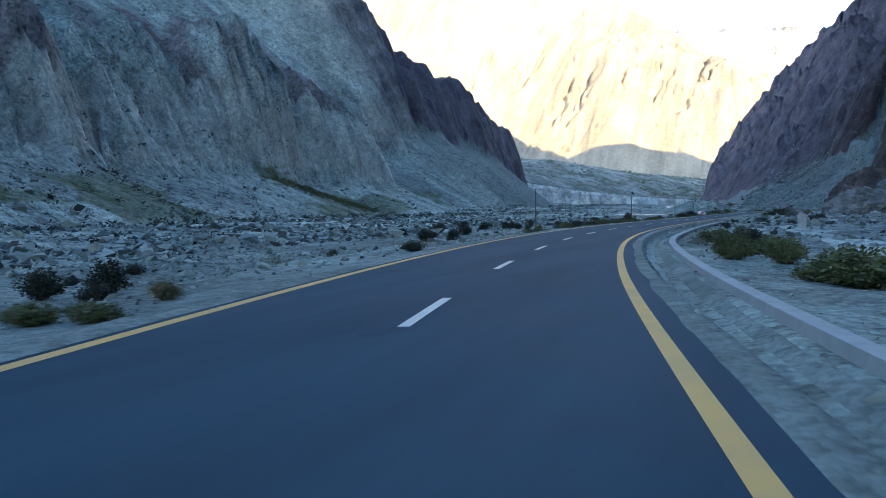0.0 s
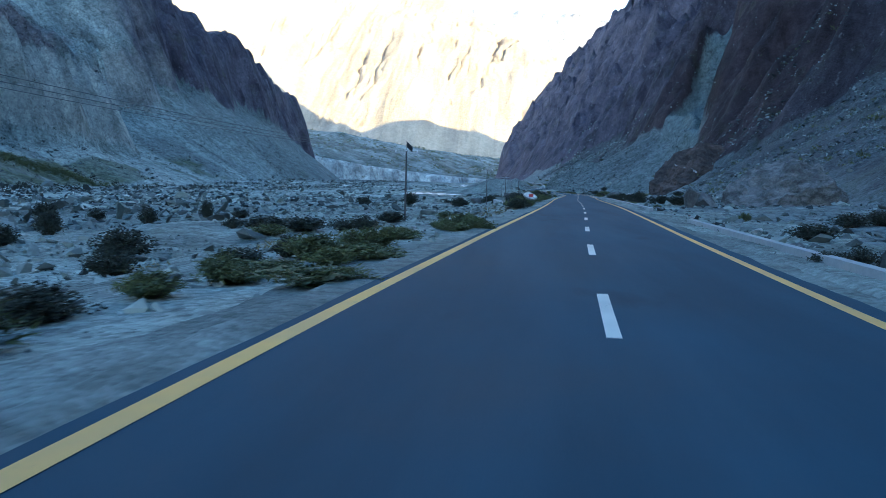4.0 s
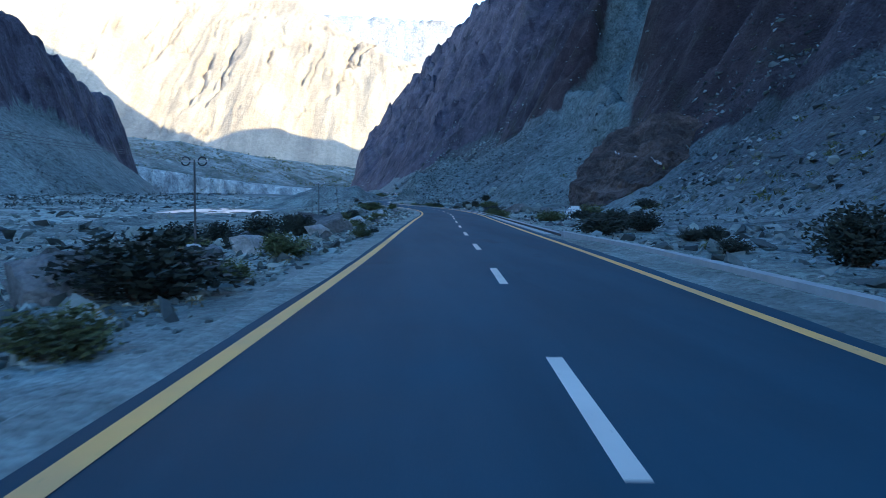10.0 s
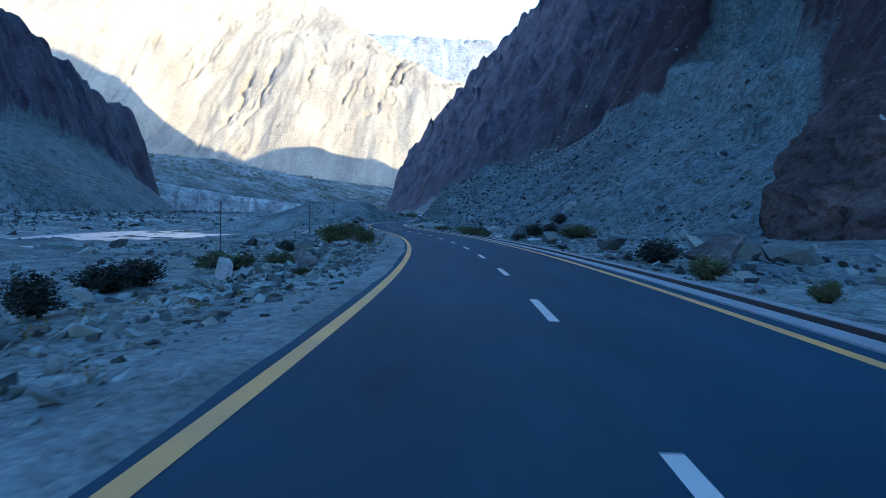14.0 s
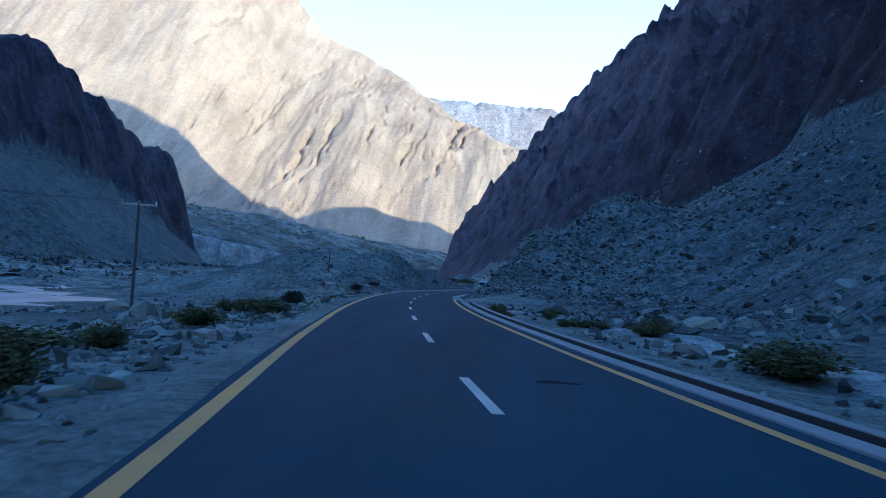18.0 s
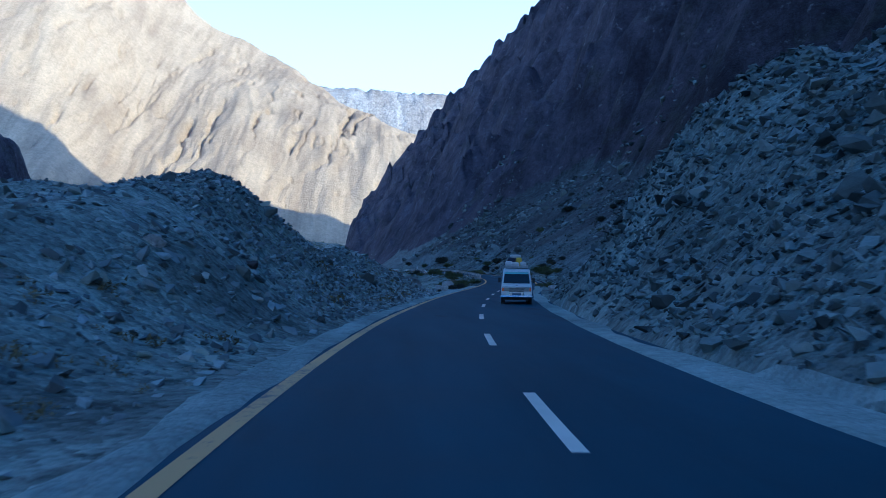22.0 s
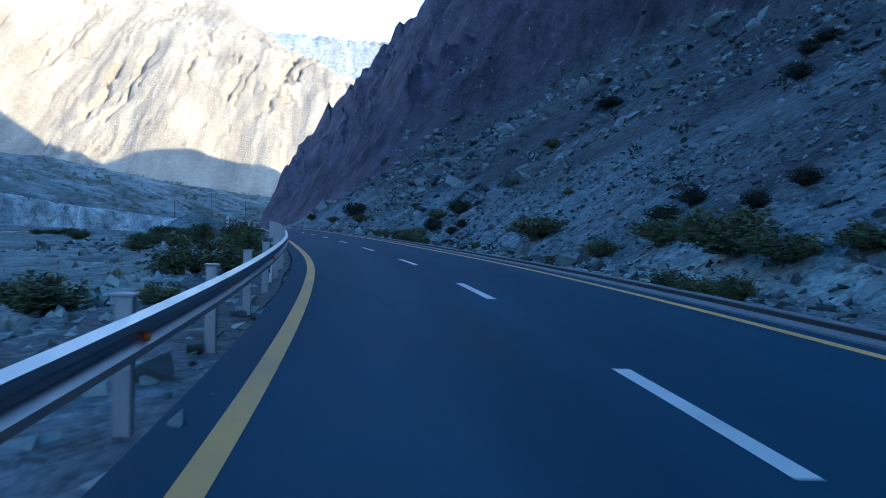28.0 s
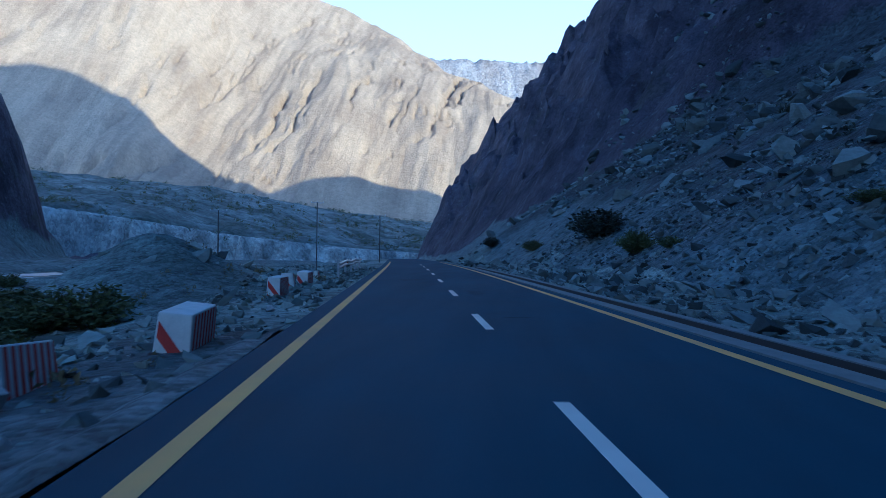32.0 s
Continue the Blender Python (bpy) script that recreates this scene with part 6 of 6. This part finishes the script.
# ---- loose stones ----
def chip(seed, n):
    """An angular broken stone: the hull of a few random points, its base near z = 0."""
    r = np.random.default_rng(seed)
    p = r.normal(0, 1, (n, 3))
    p = p / np.linalg.norm(p, axis=1, keepdims=True) * r.uniform(0.75, 1.1, (n, 1)) * np.array([1, r.uniform(0.55, 0.95), r.uniform(0.35, 0.75)])
    bm = bmesh.new()
    for q in p:
        bm.verts.new(q)
    bmesh.ops.convex_hull(bm, input=bm.verts)
    bmesh.ops.delete(bm, geom=[v for v in bm.verts if not v.link_faces], context="VERTS")
    bm.verts.index_update()
    co = np.array([v.co[:] for v in bm.verts])
    tri = np.array([[v.index for v in f.verts] for f in bm.faces])
    bm.free()
    co[:, 2] -= co[:, 2].min()
    return co / (co.max(0) - co.min(0)).max(), tri


STONES = [chip(200 + k, 8) for k in range(14)]
FARSTONES = [chip(250 + k, 6) for k in range(14)]
BLOCKS = [chip(300 + k, 17) for k in range(14)]
gen = np.random.default_rng(77)


def scatter(name, n, u_range, l_range, sizes, mat, label, shapes=STONES, power=2.2, keep=None, from_axis=False, sink=0.25):
    """Many loose stones lying on the land, joined into one object."""
    u = gen.uniform(*u_range, n)
    l = gen.uniform(*l_range, n)
    v = l if from_axis else road_v(u) + l
    if keep is not None:
        ok = keep(u, v, v - road_v(u)) > gen.random(n)
        u, v = u[ok], v[ok]
        n = len(u)
    z = height(u, v)
    s = sizes[0] + (sizes[1] - sizes[0]) * gen.random(n) ** power
    yaw, tx, ty = gen.uniform(0, 6.283, n), gen.normal(0, 0.3, n), gen.normal(0, 0.3, n)
    x, y, _ = to_world(u, v, 0)
    cos, faces, base = [], [], 0
    which = gen.integers(0, len(shapes), n)
    for k, (co, tri) in enumerate(shapes):
        i = np.where(which == k)[0]
        if not len(i):
            continue
        stretch = gen.uniform(0.65, 1.35, (len(i), 3)) * np.array([1, 1, 0.85])
        c = (co - np.array([0, 0, sink]))[None] * stretch[:, None] * s[i, None, None]
        c[..., 2] += c[..., 0] * tx[i, None] + c[..., 1] * ty[i, None]
        ca, sa = np.cos(yaw[i])[:, None], np.sin(yaw[i])[:, None]
        p = np.stack([c[..., 0] * ca - c[..., 1] * sa + x[i, None], c[..., 0] * sa + c[..., 1] * ca + y[i, None], c[..., 2] + z[i, None]], -1)
        cos.append(p.reshape(-1, 3))
        faces.append((tri[None] + (base + np.arange(len(i)) * len(co))[:, None, None]).reshape(-1, 3))
        base += len(i) * len(co)
    ob = new(name, mesh_from(name, np.concatenate(cos), np.concatenate(faces), mat))
    return tagged(ob, label, "stones", kind="stuff")


# single stones that lie on the verges
singles = []
for k in range(8):
    co, tri = chip(400 + k, 15)
    co[:, 2] -= 0.12
    singles.append(mesh_from("verge_stone", co, tri, (M_BOULDER, M_PALE_ROCK, M_BOULDER, M_BROWN)[k % 4]))
for k in range(200):
    u = 18 + 820 * (k + rng.random()) / 200
    side = 1 if rng.random() < 0.4 else -1
    if 505 < u < 645 and side > 0:
        continue
    l = side * rng.uniform(4.5 if side < 0 else 6.4, 8.5)
    s = 0.22 + 0.5 * rng.random() ** 1.8
    i = rng.randrange(8)
    ob = new("verge_stone", singles[i])
    ob.matrix_basis = place(u, l, None, rng.uniform(0, 360)) @ Matrix.Diagonal((s * rng.uniform(0.8, 1.3), s, s * rng.uniform(0.7, 1.1), 1))
    tagged(ob, ("angular grey stone lying on the gravel verge", "pale broken stone lying on the gravel verge", "angular grey stone lying on the gravel verge", "dark brown stone lying on the gravel verge")[i % 4], "stone", "stones on the verge")

patchy = lambda u, v, l: np.clip(0.5 + 1.3 * fbm(u / 14, v / 14, 3, 141), 0.05, 1)
verge = lambda u, v, l: np.clip((np.abs(l) - 3.9) / 2.0, 0.1, 1) * (0.4 + 0.6 * patchy(u, v, l))
scatter("verge_gravel", 13000, (-5, 860), (-9, -4.0), (0.05, 0.30), M_STONE, "small grey stones along the verge", STONES, 2.5, verge)
scatter("verge_gravel", 9000, (-5, 860), (5.2, 11), (0.04, 0.26), M_STONE, "small grey stones along the verge", STONES, 2.5, verge)
scatter("shoulder_stones", 9000, (200, 532), (-6.4, -3.85), (0.05, 0.20), M_STONE, "fine broken stones pressed into the gravel shoulder", STONES, 2.2, lambda u, v, l: 0.35 + 0.65 * patchy(u, v, l))
scatter("verge_stones", 10000, (240, 506), (-9.5, -4.5), (0.12, 0.55), M_STONE, "broken stones on the gravel verge", STONES, 2.2, lambda u, v, l: smooth(-4.2, -6.0, l) * (0.4 + 0.6 * patchy(u, v, l)))
scatter("verge_stones", 8000, (640, 860), (-8.5, -3.95), (0.1, 0.45), M_STONE, "broken stones below the guard rail", STONES, 2.2, lambda u, v, l: smooth(-3.85, -4.6, l) * (0.5 + 0.5 * patchy(u, v, l)))
scatter("field_stones", 15000, (0, 230), (-40, -6), (0.07, 0.38), M_STONE, "small angular grey stones on the valley floor", STONES, 2.4, patchy)
scatter("field_stones", 22000, (0, 530), (-36, -7), (0.10, 0.8), M_STONE, "scattered angular grey stones on the valley floor", STONES, 3.4, lambda u, v, l: patchy(u, v, l) * (0.45 + 0.55 * smooth(170, 240, u)) * (1 - 0.97 * smooth(-26, -30, l) * smooth(440, 480, u)))
scatter("field_stones", 700, (30, 530), (-36, -11.5), (0.6, 2.2), M_STONE, "large grey boulders on the valley floor", BLOCKS, 2.2, lambda u, v, l: patchy(u, v, l) * (0.25 + 0.75 * smooth(170, 240, u)))
scatter("field_stones", 16000, (40, 520), (7, 42), (0.12, 0.9), M_TALUS, "scattered angular grey stones below the cliffs", STONES, 2.4, patchy)
scatter("field_stones", 520, (60, 520), (9, 44), (0.7, 2.6), M_STONE, "large grey boulders below the cliffs", BLOCKS, 2.2, patchy)
scatter("far_bank_stones", 14000, (0, 760), (-150, -36), (0.4, 2.6), M_STONE, "dark and pale boulders across the river", FARSTONES, 2.4, lambda u, v, l: patchy(u, v, l) * (1 - 0.97 * smooth(425, 460, u) * smooth(-70, -66, l)))
on_left = lambda u, v, l: smooth(0.6, 2.2, steps(u, HEAP_LEFT)) * smooth(-4.4, -5.2, l + 8 * smooth(616, 624, u))
on_right = lambda u, v, l: smooth(0.6, 2.2, steps(u, HEAP_RIGHT)) * smooth(3.8, 5.2, l)
scatter("spoil_stones", 15000, (528, 636), (-34, -4.4), (0.12, 0.42), M_SPOIL, "broken grey stone of the spoil heap", STONES, 2.4, on_left)
scatter("spoil_stones", 14000, (515, 616), (3.9, 26), (0.14, 0.65), M_TALUS, "broken grey stone of the cutting", STONES, 2.4, on_right)
scatter("spoil_rubble", 12000, (570, 626), (-15, -4.2), (0.08, 0.32), M_SPOIL, "dense broken slabs at the heap's foot", STONES, 1.6, on_left)
scatter("spoil_rubble", 8000, (540, 606), (3.9, 12), (0.1, 0.38), M_TALUS, "dense broken slabs in the cutting", STONES, 1.6, on_right)
scatter("spoil_blocks", 160, (535, 612), (5, 22), (0.4, 1.0), M_TALUS, "large slabs in the cutting", BLOCKS, 1.6, on_right)
scatter("talus_stones", 19000, (600, 900), (5.3, 26), (0.1, 0.5), M_TALUS, "small broken stones of the lower talus", STONES, 2.0, None)
scatter("talus_stones", 32000, (600, 960), (5.5, 62), (0.15, 1.1), M_TALUS, "grey talus stones on the slope", STONES, 2.4, lambda u, v, l: patchy(u, v, l))
scatter("talus_blocks", 2600, (780, 1000), (12, 75), (0.8, 3.4), M_TALUS, "big angular talus blocks on the slope", BLOCKS, 2.0, lambda u, v, l: smooth(14, 26, l) * patchy(u, v, l))
scatter("scree_stones", 20000, (60, 430), (34, 92), (0.3, 1.5), M_TALUS, "dark blocky scree under the cliffs", FARSTONES, 2.0, patchy)
scatter("talus_stones", 20000, (455, 660), (12, 78), (0.22, 1.2), M_TALUS, "grey blocky talus beside the cutting", STONES, 2.2, lambda u, v, l: (0.3 + 0.7 * patchy(u, v, l)) * (1 - height(u, v, False, True)[0]) * (1 - 0.85 * height(u, v, False, True)[1]))
scatter("chute_stones", 3500, (430, 640), (14, 90), (0.2, 1.1), M_TALUS, "grey stones in the scree chute", FARSTONES, 2.6, patchy)
scatter("plain_stones", 13000, (520, 1000), (-60, -7), (0.15, 1.1), M_STONE, "grey stones on the river plain", STONES, 2.5, lambda u, v, l: patchy(u, v, l) * (1 - 0.97 * smooth(-26, -30, l)) * (1 - 0.93 * smooth(-22, -12, l) * smooth(612, 620, u) * (1 - smooth(640, 650, u))))
scatter("slope_foot_stones", 19000, (40, 340), (-125, -38), (0.45, 1.7), M_TALUS, "dense dark stones at the mountain foot", FARSTONES, 2.2, lambda u, v, l: 0.35 + 0.65 * patchy(u, v, l))
scatter("left_slope_stones", 15000, (20, 900), (-330, -110), (0.5, 2.6), M_TALUS, "stones strewn over the pale mountainside", FARSTONES, 2.2, lambda u, v, l: patchy(u, v, l) * smooth(-320, -130, v), True)
scatter("pull_off_stones", 4600, (610, 646), (-15, -5.2), (0.07, 0.36), M_SPOIL, "small dark stones on the dirt pull-off", STONES, 2.0, lambda u, v, l: smooth(-5.4, -7.6, l) * (0.35 + 0.65 * patchy(u, v, l)), False, 0.1)
scatter("pale_chips", 90, (20, 840), (-4.3, -3.55), (0.07, 0.17), M_PALE_ROCK, "single pale stone chips at the road edge", STONES, 2.0, None, False, -0.1)
scatter("road_pebbles", 60, (10, 800), (-3.2, 3.2), (0.03, 0.09), M_STONE, "a few pale pebbles on the asphalt", STONES, 1.5, None, False, -0.25)


# ---- distant scrub ----
def tufts(name, n, sample, sizes, mat, label, category):
    """Far small bushes: loose sprays of leaf blades, joined."""
    u, v, z = sample(n)
    n = len(u)
    s = sizes[0] + (sizes[1] - sizes[0]) * gen.random(n) ** 1.8
    x, y, _ = to_world(u, v, 0)
    blades = 30
    p = gen.normal(0, 0.30, (n, blades, 3)) * np.array([1, 1, 0.55]) + np.array([0, 0, 0.35])
    a, b = gen.normal(0, 0.13, (n, blades, 3)), gen.normal(0, 0.13, (n, blades, 3))
    tri = np.stack([p, p + a, p + b], 2)
    tri = tri * s[:, None, None, None] + np.stack([x, y, z], -1)[:, None, None, :]
    co = tri.reshape(-1, 3)
    ob = new(name, mesh_from(name, co, np.arange(len(co)).reshape(-1, 3), mat))
    return tagged(ob, label, category, kind="stuff")


def on_slope(u_range, v_range, seed, cut=0.05):
    def sample(n):
        u, v = gen.uniform(*u_range, n), gen.uniform(*v_range, n)
        ok = fbm(u / 30, v / 30, 3, seed) > cut - 0.45 * gen.random(n)
        u, v = u[ok], v[ok]
        return u, v, height(u, v)
    return sample


def on_shelf(n):
    v = gen.uniform(-700, 60, n)
    u = steps(v, SHELF_EDGE) + 30 + 520 * gen.random(n) ** 1.3
    ok = fbm(u / 60, v / 60, 3, 151) > -0.2
    u, v = u[ok], v[ok]
    return u, v, shelf_height(u, v)


tufts("slope_scrub", 6000, on_slope((20, 900), (-330, -110), 161), (0.6, 2.6), M_LEAFDARK, "dark scrub dotted over the mountainside", "scrub")
tufts("slope_scrub", 420, on_slope((600, 980), (24, 110), 163), (0.6, 2.2), M_LEAFDARK, "dark scrub dotted over the talus", "scrub")
tufts("slope_scrub", 700, on_slope((60, 480), (36, 90), 165), (0.6, 2.2), M_LEAF, "olive scrub among the scree", "scrub")
tufts("shelf_trees", 2000, on_shelf, (2.5, 8.0), M_LEAF, "small green and yellowing trees on the far shelf", "trees")
tufts("shelf_trees", 260, on_shelf, (3.5, 8.0), M_DRY, "small yellow autumn trees on the far shelf", "trees")


def in_band(a, b, width):
    """Points along a slanting band of the left mountainside from a to b (u, v)."""
    def sample(n):
        f = gen.random(n)
        u = a[0] + (b[0] - a[0]) * f + gen.normal(0, width, n)
        v = a[1] + (b[1] - a[1]) * f + gen.normal(0, width, n)
        return u, v, height(u, v)
    return sample


tufts("slope_scrub", 900, in_band((362, -209), (440, -183), 5.0), (0.8, 2.4), M_LEAF, "green strip of scrub down the pale slope", "scrub")


def verge_grass(n):
    u, l = gen.uniform(15, 860, n), -gen.uniform(5.2, 12, n)
    v = road_v(u) + l
    ok = fbm(u / 9, v / 5, 3, 171) > 0.25
    u, v = u[ok], v[ok]
    return u, v, height(u, v)


tufts("verge_grass", 4500, verge_grass, (0.15, 0.5), M_DRY, "thin dry grass between the verge stones", "grass")
